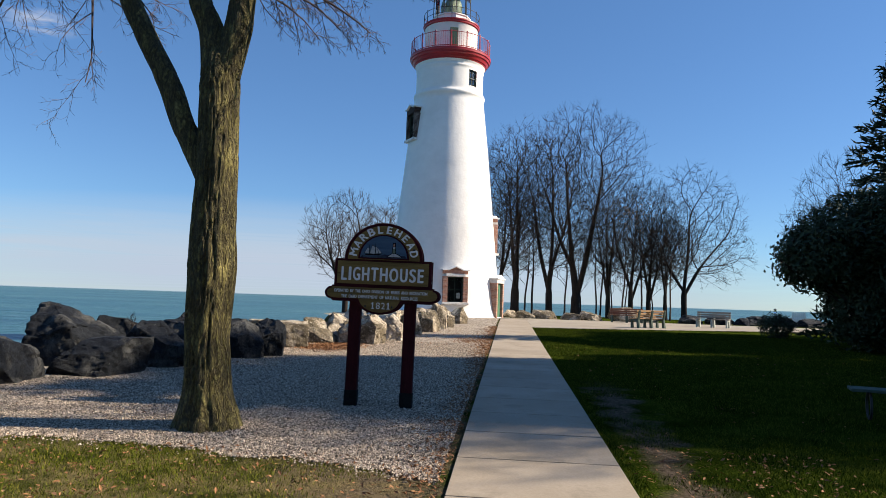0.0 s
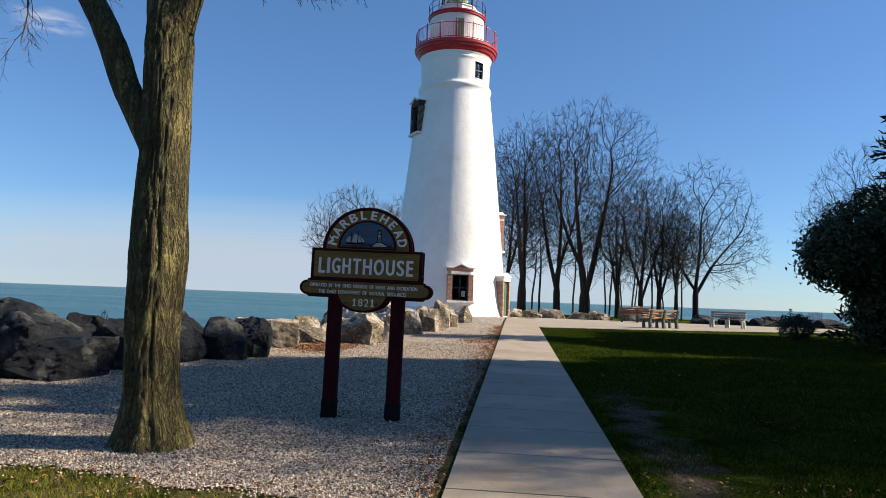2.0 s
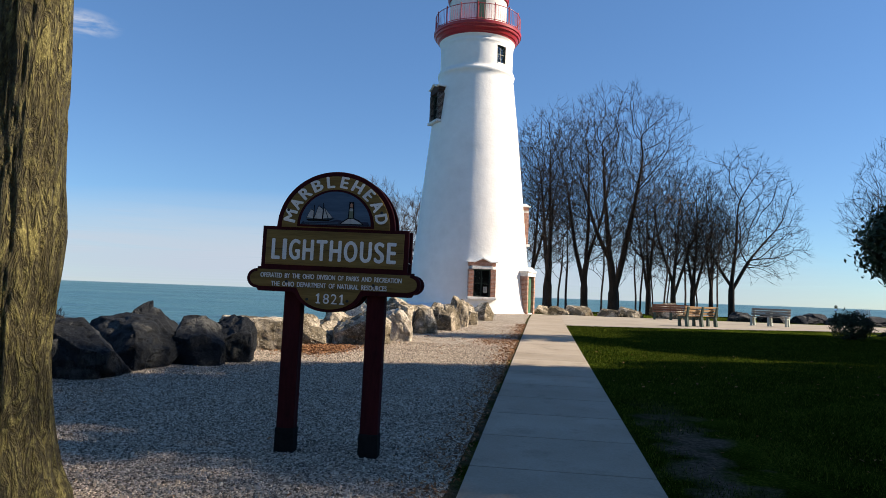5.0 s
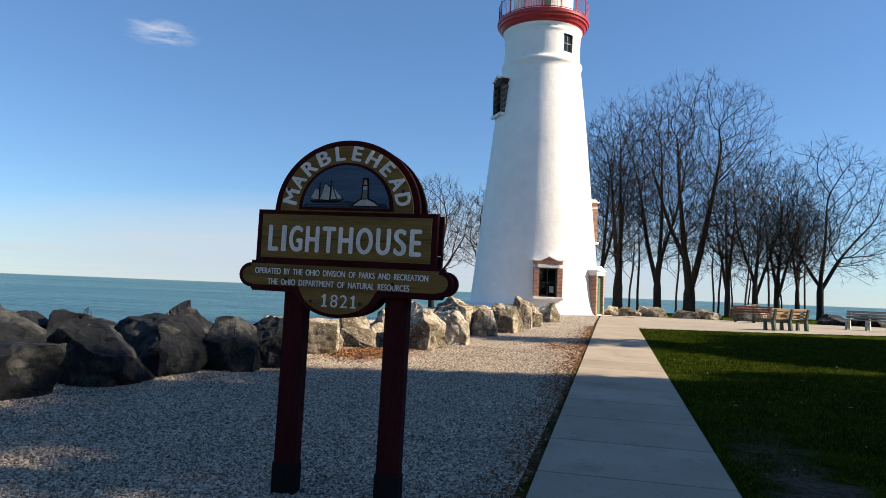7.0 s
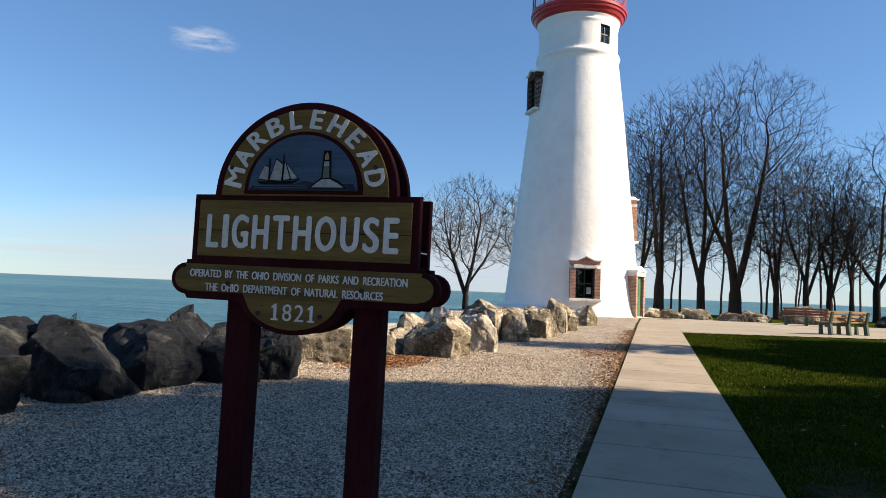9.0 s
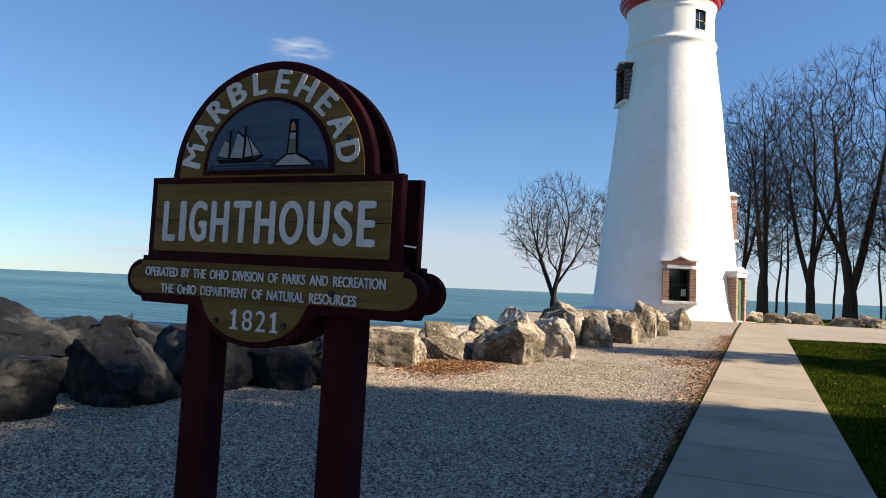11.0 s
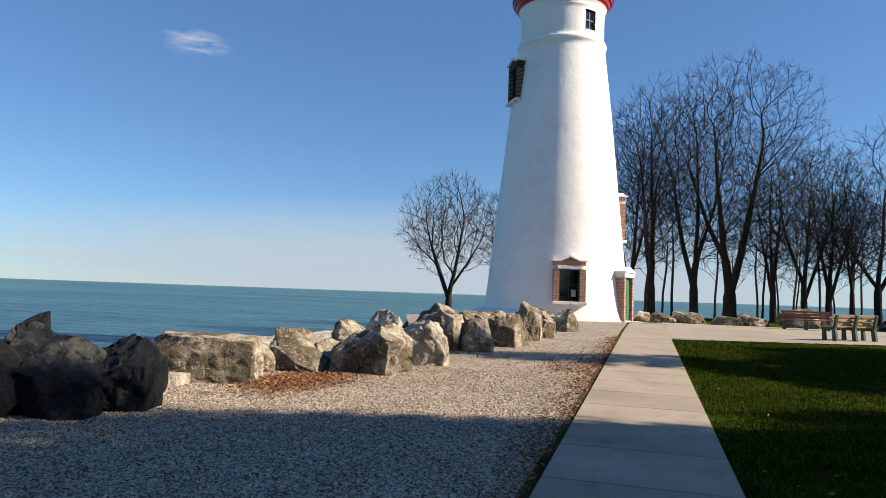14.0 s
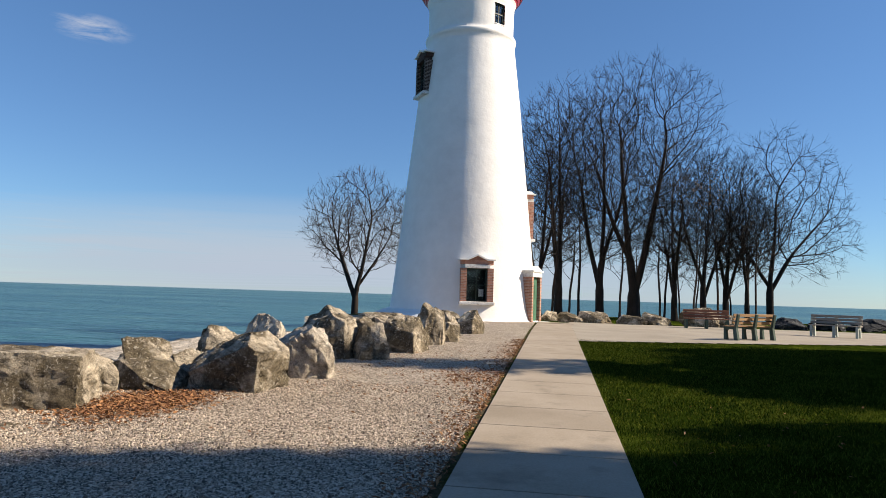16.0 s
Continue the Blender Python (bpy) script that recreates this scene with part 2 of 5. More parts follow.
def water_mat():
    m, nt, bs = node_mat("lake_water")
    co = where(nt, True, (0.35, 1, 1))
    far = maths(nt, "ADD", maths(nt, "MULTIPLY", noise_tex(nt, co, 0.012, 3), 0.6), maths(nt, "MULTIPLY", noise_tex(nt, co, 0.3, 5, 0.7), 0.4))
    col = ramp(nt, far, ((0.36, (0.02, 0.07, 0.105)), (0.5, (0.05, 0.135, 0.16)), (0.64, (0.12, 0.22, 0.21))))
    caps = ramp(nt, noise_tex(nt, where(nt, True, (0.3, 1, 1)), 0.55, 5, 0.7, 0.5), ((0.69, (0, 0, 0)), (0.75, (1, 1, 1))))
    col = mix(nt, maths(nt, "MULTIPLY", caps, 0.6), col, (0.6, 0.65, 0.66))
    nt.links.new(col, bs.inputs["Base Color"])
    bs.inputs["Roughness"].default_value = 0.4
    bs.inputs["Specular IOR Level"].default_value = 0.22
    w = maths(nt, "ADD", noise_tex(nt, co, 1.3, 3), maths(nt, "MULTIPLY", noise_tex(nt, co, 0.25, 2), 2.0))
    bump(nt, bs, w, 1.0, 0.5)
    return m


M["water"] = water_mat()


def lawn_mat():
    m, nt, bs = node_mat("lawn")
    co = where(nt, True)
    fine, broad = noise_tex(nt, co, 45, 4, 0.7), noise_tex(nt, co, 1.1, 4)
    f = maths(nt, "ADD", maths(nt, "MULTIPLY", fine, 0.6), maths(nt, "MULTIPLY", broad, 0.4))
    col = ramp(nt, f, ((0.38, (0.005, 0.01, 0.001)), (0.52, (0.03, 0.05, 0.005)), (0.68, (0.13, 0.14, 0.02))))
    leaf = ramp(nt, noise_tex(nt, co, 22, 2), ((0.69, (0, 0, 0)), (0.73, (1, 1, 1))))
    col = mix(nt, leaf, col, (0.16, 0.09, 0.04))
    # worn bare soil along the walk and under the sign's foreground
    sep = nt.nodes.new("ShaderNodeSeparateXYZ")
    nt.links.new(co, sep.inputs[0])
    x, y = sep.outputs[0], sep.outputs[1]
    wob = maths(nt, "MULTIPLY", maths(nt, "SUBTRACT", noise_tex(nt, co, 1.6, 4), 0.5), 1.6)
    strip = maths(nt, "SUBTRACT", 0.4, maths(nt, "ABSOLUTE", maths(nt, "ADD", maths(nt, "SUBTRACT", x, 1.35), wob)))
    near = maths(nt, "MULTIPLY", maths(nt, "SUBTRACT", 16.5, y), 0.35, True)
    worn = maths(nt, "MULTIPLY", maths(nt, "MULTIPLY", strip, 3.0, True), near, True)
    soil = ramp(nt, noise_tex(nt, co, 18, 5, 0.7), ((0.3, (0.05, 0.036, 0.024)), (0.7, (0.19, 0.15, 0.11))))
    col = mix(nt, worn, col, soil)
    left = maths(nt, "SUBTRACT", 0.9, maths(nt, "ABSOLUTE", maths(nt, "ADD", maths(nt, "ADD", x, 1.5), wob)))
    worn2 = maths(nt, "MULTIPLY", maths(nt, "MULTIPLY", left, 2.0, True), maths(nt, "MULTIPLY", maths(nt, "SUBTRACT", 46, y), 0.5, True), True)
    col = mix(nt, worn2, col, soil)
    # left of the walk: brown litter tone, with the sunlit yellow put in
    dry = maths(nt, "MULTIPLY", maths(nt, "MULTIPLY", maths(nt, "SUBTRACT", -0.8, x), 2.0, True), ramp(nt, noise_tex(nt, co, 2.2, 5, 0.7), ((0.4, (0.2, 0.2, 0.2)), (0.6, (0.9, 0.9, 0.9)))))
    col = mix(nt, dry, col, (0.2, 0.155, 0.075))
    nt.links.new(col, bs.inputs["Base Color"])
    bs.inputs["Roughness"].default_value, bs.inputs["Specular IOR Level"].default_value = 0.95, 0.0
    bump(nt, bs, fine, 1.0, 0.05)
    return m


M["lawn"] = lawn_mat()


def gravel_mat(name, island=False):
    m, nt, bs = node_mat(name)
    co = where(nt, True)
    if island:
        f = nt.nodes.new("ShaderNodeNewGeometry").outputs["Random Per Island"]
        col = ramp(nt, f, ((0.0, (0.07, 0.055, 0.042)), (0.4, (0.25, 0.2, 0.15)), (0.8, (0.52, 0.42, 0.32)), (1.0, (0.74, 0.63, 0.5))))
        nt.links.new(col, bs.inputs["Base Color"])
        bs.inputs["Roughness"].default_value = 0.9
        return m
    v = nt.nodes.new("ShaderNodeTexVoronoi")
    v.inputs["Scale"].default_value = 46
    nt.links.new(co, v.inputs["Vector"])
    sep = nt.nodes.new("ShaderNodeSeparateColor")
    nt.links.new(v.outputs["Color"], sep.inputs[0])
    f = maths(nt, "ADD", maths(nt, "MULTIPLY", sep.outputs[0], 0.7), maths(nt, "MULTIPLY", noise_tex(nt, co, 1.2, 4), 0.3))
    col = ramp(nt, f, ((0.15, (0.045, 0.034, 0.025)), (0.5, (0.42, 0.34, 0.255)), (0.9, (0.82, 0.7, 0.56))))
    dirt = ramp(nt, noise_tex(nt, co, 0.9, 5, 0.65), ((0.56, (0, 0, 0)), (0.72, (1, 1, 1))))
    col = mix(nt, maths(nt, "MULTIPLY", dirt, 0.35), col, (0.16, 0.125, 0.095))
    nt.links.new(col, bs.inputs["Base Color"])
    bs.inputs["Roughness"].default_value = 0.95
    h = maths(nt, "SUBTRACT", 1.0, maths(nt, "MULTIPLY", v.outputs["Distance"], 1.3))
    bump(nt, bs, h, 1.0, 0.03)
    return m


M["gravel"], M["pebbles"] = gravel_mat("gravel"), gravel_mat("pebbles", True)


def leaf_litter_mat():
    m, nt, bs = node_mat("leaf_litter")
    f = nt.nodes.new("ShaderNodeNewGeometry").outputs["Random Per Island"]
    col = ramp(nt, f, ((0.0, (0.1, 0.045, 0.018)), (0.5, (0.24, 0.1, 0.035)), (1.0, (0.36, 0.19, 0.08))))
    nt.links.new(col, bs.inputs["Base Color"])
    bs.inputs["Roughness"].default_value = 0.8
    return m


M["leaf_litter"] = leaf_litter_mat()


def blades_mat(name, low, mid, high):
    m, nt, bs = node_mat(name)
    f = nt.nodes.new("ShaderNodeNewGeometry").outputs["Random Per Island"]
    col = ramp(nt, f, ((0.0, low), (0.6, mid), (1.0, high)))
    nt.links.new(col, bs.inputs["Base Color"])
    bs.inputs["Roughness"].default_value, bs.inputs["Specular IOR Level"].default_value = 0.9, 0.0
    return m


M["blades"] = blades_mat("grass_blades", (0.006, 0.014, 0.001), (0.036, 0.062, 0.006), (0.15, 0.16, 0.025))
# brighter, yellower copy of the blades: sun on the left patch is in the colour
M["sunlit_blades"] = blades_mat("sunlit_grass_blades", (0.022, 0.034, 0.003), (0.1, 0.125, 0.012), (0.24, 0.22, 0.04))


def glass_mat(name, tint):
    m, nt, bs = node_mat(name)
    bs.inputs["Base Color"].default_value = (*tint, 1)
    bs.inputs["Roughness"].default_value = 0.04
    bs.inputs["Transmission Weight"].default_value = 1.0
    return m


M["glass"] = glass_mat("glass", (0.9, 0.95, 0.93))
_, _, dk = node_mat("dark_interior")
M["dark"] = bpy.data.materials["dark_interior"]
dk.inputs["Base Color"].default_value, dk.inputs["Roughness"].default_value = (0.02, 0.02, 0.022, 1), 0.9


# ---- mesh helpers ----
def part(name, bm, material, parent=None, label="", smooth=False):
    me = bpy.data.meshes.new(name)
    bm.to_mesh(me)
    bm.free()
    return mesh_part(name, me, material, parent, label, smooth)


def mesh_part(name, me, material, parent=None, label="", smooth=False):
    if material and not me.materials:
        me.materials.append(material)
    if smooth:
        me.polygons.foreach_set("use_smooth", [True] * len(me.polygons))
    ob = new(name, me)
    ob.parent = parent
    return tagged(ob, label)


def thing(name, m, label, category, group="", kind=""):
    ob = new(name)
    ob.empty_display_size = 0.3
    ob.matrix_world = m
    return tagged(ob, label, category, group, kind)


def box(bm, x0, x1, y0, y1, z0, z1, bevel=0.0, m=None):
    r = bmesh.ops.create_cube(bm, size=1)
    vs = r["verts"]
    bmesh.ops.scale(bm, vec=(x1 - x0, y1 - y0, z1 - z0), verts=vs)
    bmesh.ops.translate(bm, vec=((x0 + x1) / 2, (y0 + y1) / 2, (z0 + z1) / 2), verts=vs)
    if bevel:
        es = list({e for v in vs for e in v.link_edges})
        r = bmesh.ops.bevel(bm, geom=es, offset=bevel, segments=2, affect="EDGES", profile=0.5)
        vs = list({v for f in r["faces"] for v in f.verts} | {v for v in vs if v.is_valid})
    if m is not None:
        bmesh.ops.transform(bm, matrix=m, verts=vs)
    return vs


def a_box(*args, **kw):
    bm = bmesh.new()
    box(bm, *args, **kw)
    return bm


def plate(outline, y0, y1, bevel=0.0):
    """A flat plate in x-z with that outline, from y0 to y1."""
    bm = bmesh.new()
    f = bm.faces.new([bm.verts.new((x, y1, z)) for x, z in outline])
    bm.normal_update()
    r = bmesh.ops.extrude_face_region(bm, geom=[f])
    bmesh.ops.translate(bm, vec=(0, y0 - y1, 0), verts=[v for v in r["geom"] if isinstance(v, bmesh.types.BMVert)])
    bmesh.ops.recalc_face_normals(bm, faces=bm.faces)
    if bevel:
        es = [e for e in bm.edges if len({round(v.co.y, 4) for v in e.verts}) == 1]
        bmesh.ops.bevel(bm, geom=es, offset=bevel, segments=2, affect="EDGES", profile=0.5)
    return bm


def revolve(profile, steps=96, skip=None):
    """A skin of revolution about z; skip(angle, z) leaves a face out."""
    bm = bmesh.new()
    rings = [[bm.verts.new((r * math.cos(a), r * math.sin(a), z)) for a in [2 * math.pi * k / steps for k in range(steps)]] for r, z in profile]
    for i in range(len(rings) - 1):
        for k in range(steps):
            am, zm = 2 * math.pi * (k + 0.5) / steps, (profile[i][1] + profile[i + 1][1]) / 2
            if skip and skip(am, zm):
                continue
            k2 = (k + 1) % steps
            bm.faces.new((rings[i][k], rings[i][k2], rings[i + 1][k2], rings[i + 1][k]))
    bmesh.ops.recalc_face_normals(bm, faces=bm.faces)
    return bm


class Soup:
    """Gathers vertices and faces for one mesh."""

    def __init__(self):
        self.v, self.f = [], []

    def tube(self, pts, rads, sides):
        base = len(self.v)
        n = len(pts)
        for i, (p, r) in enumerate(zip(pts, rads)):
            d = (pts[min(i + 1, n - 1)] - pts[max(i - 1, 0)]).normalized()
            a = d.cross(Vector((0.3, 0.9, 0.31)))
            if a.length < 0.05:
                a = d.cross(Vector((1, 0, 0)))
            a.normalize()
            b = d.cross(a)
            for k in range(sides):
                t = 2 * math.pi * k / sides
                q = p + (a * math.cos(t) + b * math.sin(t)) * r
                self.v.append((q.x, q.y, q.z))
        for i in range(n - 1):
            for k in range(sides):
                k2 = (k + 1) % sides
                self.f.append((base + i * sides + k, base + i * sides + k2, base + (i + 1) * sides + k2, base + (i + 1) * sides + k))
        self.f.append(tuple(base + (n - 1) * sides + k for k in range(sides)))

    def mesh(self, name):
        me = bpy.data.meshes.new(name)
        me.from_pydata(self.v, [], self.f)
        return me


def cylinder_between(bm, a, b, r, sides=8):
    a, b = Vector(a), Vector(b)
    q = (b - a).to_track_quat("Z", "Y").to_matrix().to_4x4()
    bmesh.ops.create_cone(bm, cap_ends=True, segments=sides, radius1=r, radius2=r, depth=(b - a).length,
                          matrix=Matrix.Translation((a + b) / 2) @ q)


# ---- lie of the land ----
def gz(y):
    """Height of the ground along the walk, which climbs gently towards the tower."""
    if y < 22:
        return max(-0.1, 0.0145 * (y - 8))
    return min(0.203 + 0.017 * (y - 22), 0.48)


def shore(y):
    """x of the lakeward edge of the land."""
    pts = ((-60, -9.5), (11, -9.3), (17, -8.6), (20, -7.6), (30, -6.2), (44, -11.5), (58, -12.0), (200, -12.0))
    for (a, xa), (b, xb) in zip(pts, pts[1:]):
        if a <= y <= b:
            return xa + (xb - xa) * (y - a) / (b - a)
    return -12


def sheet(name, x0, x1, y0, y1, nx, ny, height, keep=None):
    bm = bmesh.new()
    grid = {}
    for j in range(ny + 1):
        for i in range(nx + 1):
            x, y = x0 + (x1 - x0) * i / nx, y0 + (y1 - y0) * j / ny
            grid[i, j] = bm.verts.new((x, y, height(x, y)))
    for j in range(ny):
        for i in range(nx):
            x, y = x0 + (x1 - x0) * (i + 0.5) / nx, y0 + (y1 - y0) * (j + 0.5) / ny
            if keep is None or keep(x, y):
                bm.faces.new((grid[i, j], grid[i + 1, j], grid[i + 1, j + 1], grid[i, j + 1]))
    return bm


def land(x, y):
    z = gz(y)
    off = min(x - shore(y), 66 - y)             # distance in from the water's edge
    if x > 0.85 and y < 34:
        z += 0.03 * noise.noise((x * 0.4, y * 0.4, 0))
    if off < 0:
        z += max(off * 1.2, -4)
    return z - 0.012


ground = part("ground", sheet("ground", -40, 140, -70, 100, 240, 226, land), M["lawn"], smooth=True)
tagged(ground, "lawn with worn soil and fallen leaves", "ground", kind="structure")
water = part("water", sheet("water", -4900, 4900, -900, 4900, 20, 20, lambda x, y: -1.9), M["water"])
tagged(water, "blue green rippled lake reaching the horizon", "lake", kind="structure")


def gravel_edge(x, y):
    """How far inside the gravel a place lies, in metres (negative outside)."""
    w = 0.35 * noise.noise((x * 0.7, y * 0.7, 3)) + 0.15 * noise.noise((x * 3, y * 3, 5)) + 0.08 * noise.noise((x * 9, y * 9, 5))
    near = 9.0 + w - max(0.0, min(x + 3.6, 1.9)) * 0.28
    return min(y - near, x - shore(y) + 0.3, -0.9 - x)


def gravel_keep(x, y):
    return gravel_edge(x, y) > 0


def gravel_top(x, y):
    return gz(y) + 0.006 + 0.018 * noise.noise((x * 1.3, y * 1.3, 1))


gravel = part("gravel_bed", sheet("gravel", -13, -0.8, 10, 48, 122, 380, gravel_top, gravel_keep), M["gravel"])
fringe = part("gravel_fringe", sheet("gravel", -10, -0.8, 6.8, 10, 260, 90, gravel_top, gravel_keep), M["gravel"])
tagged(fringe, "thinning edge of the pale gravel", "gravel", kind="structure")
tagged(gravel, "pale crushed limestone gravel", "gravel", kind="structure")


def plaza_keep(x, y):
    edge = 34.3 + max(0, x - 0.8) * 0.32 + (0.012 * (x - 6) ** 2 if x > 6 else 0)
    return y > edge and x < 24


plaza = part("pavement", sheet("plaza", 0.8, 24, 34, 49.5, 116, 78, lambda x, y: gz(y) + 0.012, plaza_keep), M["plaza"])
tagged(plaza, "sandy paved terrace behind the lawn", "pavement", kind="structure")

# the walk: concrete slabs with recessed joints
walkway = thing("walkway", pose(0, 0, 0), "pale concrete walk of square slabs", "walkway", kind="structure")

# ---- lighthouse ----
TX, TY = -4.88, 49.3
tower = thing("lighthouse", pose(-4.95, 49.95, 0.3) @ Matrix.Scale(1.021, 4), "tall white conical stone lighthouse with red gallery", "lighthouse")


def tower_r(z):
    """Radius of the shaft at height z above its base."""
    pts = ((0.0, 4.35), (0.25, 4.08), (0.7, 3.96), (1.4, 3.85), (4.9, 3.5), (11.6, 2.82), (15.12, 2.41))
    for (a, ra), (b, rb) in zip(pts, pts[1:]):
        if a <= z <= b:
            return ra + (rb - ra) * (z - a) / (b - a)
    return 2.34


# openings: bearing seen from the axis (degrees), sill, head, clear width, depth of the surround
def bearing(x, y):
    return math.atan2(y - TY, x - TX)


OPEN = {
    "ground_window": (bearing(-3.66, 45.3), 1.12, 2.72, 1.02),
    "upper_window": (bearing(-7.3, 47.8), 12.1, 13.8, 0.95),
    "top_window": (bearing(-2.98, 47.6), 15.78, 16.88, 0.66),
    "door": (bearing(-0.6, 47.9), 0.22, 2.4, 0.98),
    "side_window": (bearing(-0.9, 50.9), 4.6, 6.6, 0.9),
}
STEPS = 240


def in_opening(a, z):
    for b, z0, z1, w in OPEN.values():
        d = (a - b + math.pi) % (2 * math.pi) - math.pi
        if z0 < z < z1 and abs(d) * tower_r(z) < w / 2 + 0.02:
            return True
    return False


levels = sorted({round(z, 3) for z in [k * 0.4 for k in range(39)] + [0.12, 0.25, 0.7] + [v for o in OPEN.values() for v in o[1:3]] if z < 15.12} | {15.12})
shaft = [(tower_r(z), z) for z in levels]
shaft += [(2.47, 15.17), (2.5, 15.29), (2.47, 15.4), (2.36, 15.43), (2.34, 15.6), (2.34, 15.78), (2.34, 16.3), (2.34, 16.88), (2.34, 17.06), (2.37, 17.1), (2.37, 17.19), (2.33, 17.24), (2.4, 17.36), (2.46, 17.46)]
ob = part("shaft", revolve(shaft, STEPS, in_opening), M["whitewash"], tower, "whitewashed rough stone shaft", True)
part("inner_wall", revolve([(r - 0.75, z) for r, z in shaft], 48), M["dark"], tower)
part("cornice", revolve([(2.46, 17.46), (2.5, 17.54), (2.56, 17.58), (2.66, 17.76), (2.74, 17.80), (2.78, 17.92), (2.84, 17.96), (2.86, 18.12), (2.8, 18.16), (1.9, 18.20)], 96), M["red_paint"], tower, "glossy red moulded gallery cornice")
drum = revolve([(1.86, 18.18), (1.86, 20.23), (1.9, 20.28)], 96)
part("watch_room", drum, M["whitewash"], tower, "white drum above the gallery", True)
part("upper_cornice", revolve([(1.88, 20.20), (1.94, 20.24), (1.96, 20.34), (2.0, 20.38), (2.0, 20.46), (1.4, 20.48)], 96), M["red_paint"], tower, "red upper rim")


def railing(r, z0, h, n, balusters, mat, thick):
    for zz in (h, h * 0.5 if not balusters else 0.1):
        bm = bmesh.new()
        pts = [Vector((r * math.cos(2 * math.pi * k / 72), r * math.sin(2 * math.pi * k / 72), z0 + zz)) for k in range(73)]
        s = Soup()
        s.tube(pts, [thick] * 73, 6)
        bm.from_mesh(s.mesh("rail"))
        part("rail", bm, mat, tower)
    for k in range(n):
        a = 2 * math.pi * k / n + 0.1
        bm = bmesh.new()
        cylinder_between(bm, (r * math.cos(a), r * math.sin(a), z0), (r * math.cos(a), r * math.sin(a), z0 + h + 0.06), thick * 1.5)
        bmesh.ops.create_icosphere(bm, subdivisions=1, radius=thick * 2.2, matrix=Matrix.Translation((r * math.cos(a), r * math.sin(a), z0 + h + 0.08)))
        part("rail_post", bm, mat, tower)
    if balusters:
        bm = bmesh.new()
        cylinder_between(bm, (0, 0, z0), (0, 0, z0 + h), 0.009, 5)
        me = bpy.data.meshes.new("baluster")
        bm.to_mesh(me)
        me.materials.append(mat)
        for k in range(balusters):
            a = 2 * math.pi * (k + 0.5) / balusters + 0.1
            b = mesh_part("baluster", me, None, tower)
            b.location = (r * math.cos(a), r * math.sin(a), 0)


railing(2.76, 18.14, 1.05, 16, 112, M["red_paint"], 0.022)
railing(1.95, 20.43, 0.8, 12, 0, M["black_metal"], 0.018)
bm = bmesh.new()
prof = ((5.35, -0.9), (5.3, -0.1), (5.1, 0.15), (4.7, 0.42), (4.15, 0.62), (3.9, 0.64))
cols = [[bm.verts.new((r * math.cos(radians(a)), r * math.sin(radians(a)), z)) for r, z in prof] for a in range(90, 262, 4)]
for c0, c1 in zip(cols, cols[1:]):
    for i in range(len(prof) - 1):
        bm.faces.new((c0[i], c1[i], c1[i + 1], c0[i + 1]))
bm.faces.new(cols[-1])
bmesh.ops.recalc_face_normals(bm, faces=bm.faces)
part("plinth", bm, M["whitewash"], tower, "sloping white plinth on the lake side", True)
# lantern
part("lantern_base", revolve([(1.3, 20.46), (1.3, 20.98), (1.36, 21.03), (1.36, 21.10), (1.26, 21.10)], 10), M["white_trim"], tower)
lantern = part("lantern_glass", revolve([(1.3, 21.08), (1.3, 22.98)], 10), M["glass"], tower, "clear lantern glazing")
lantern.visible_shadow = False
for k in range(10):
    a = 2 * math.pi * k / 10
    bm = bmesh.new()
    cylinder_between(bm, (1.3 * math.cos(a), 1.3 * math.sin(a), 21.03), (1.3 * math.cos(a), 1.3 * math.sin(a), 23.03), 0.04, 6)
    part("mullion", bm, M["black_metal"], tower)
part("lens", revolve([(0.001, 20.78), (0.3, 20.83), (0.45, 21.28), (0.5, 21.68), (0.45, 22.08), (0.25, 22.48), (0.001, 22.58)], 24), M["grey_green_paint"], tower, "green tinted beacon lens", True)
part("lantern_roof", revolve([(1.3, 22.93), (1.5, 22.98), (1.48, 23.08), (1.2, 23.43), (0.8, 23.73), (0.35, 23.93), (0.2, 24.08), (0.22, 24.28), (0.001, 24.43)], 40), M["red_paint"], tower, "red domed roof")


def at_bearing(b, r, z):
    """A frame on the tower's face: x along the wall, -y outwards, z up."""
    return Matrix.Translation((r * math.cos(b), r * math.sin(b), z)) @ Matrix.Rotation(b + math.pi / 2, 4, "Z")


def bricks(parent, x0, x1, y0, y1, z0, z1, kind="brick"):
    """Brick facing of a pier: courses of bricks on a mortar core."""
    part("mortar_core", a_box(x0 + 0.012, x1 - 0.012, y0 + 0.012, y1 - 0.012, z0, z1), M["mortar"], parent)
    h, n = 0.076, max(1, round((z1 - z0) / 0.076))
    h = (z1 - z0) / n
    for i in range(n):
        for a, b in ([(x0, x1)] if x1 - x0 < 0.24 else [(x0, (x0 + x1) / 2 + (0.05 if i % 2 else -0.05)), ((x0 + x1) / 2 + (0.05 if i % 2 else -0.05), x1)]):
            for c, d in ([(y0, y1)] if y1 - y0 < 0.4 else [(y0 + k * (y1 - y0) / 4, y0 + (k + 1) * (y1 - y0) / 4) for k in range(4)]):
                part("brick", a_box(a + 0.004, b - 0.004, c + 0.004, d - 0.004, z0 + i * h + 0.009, z0 + (i + 1) * h - 0.009), M[kind], parent)


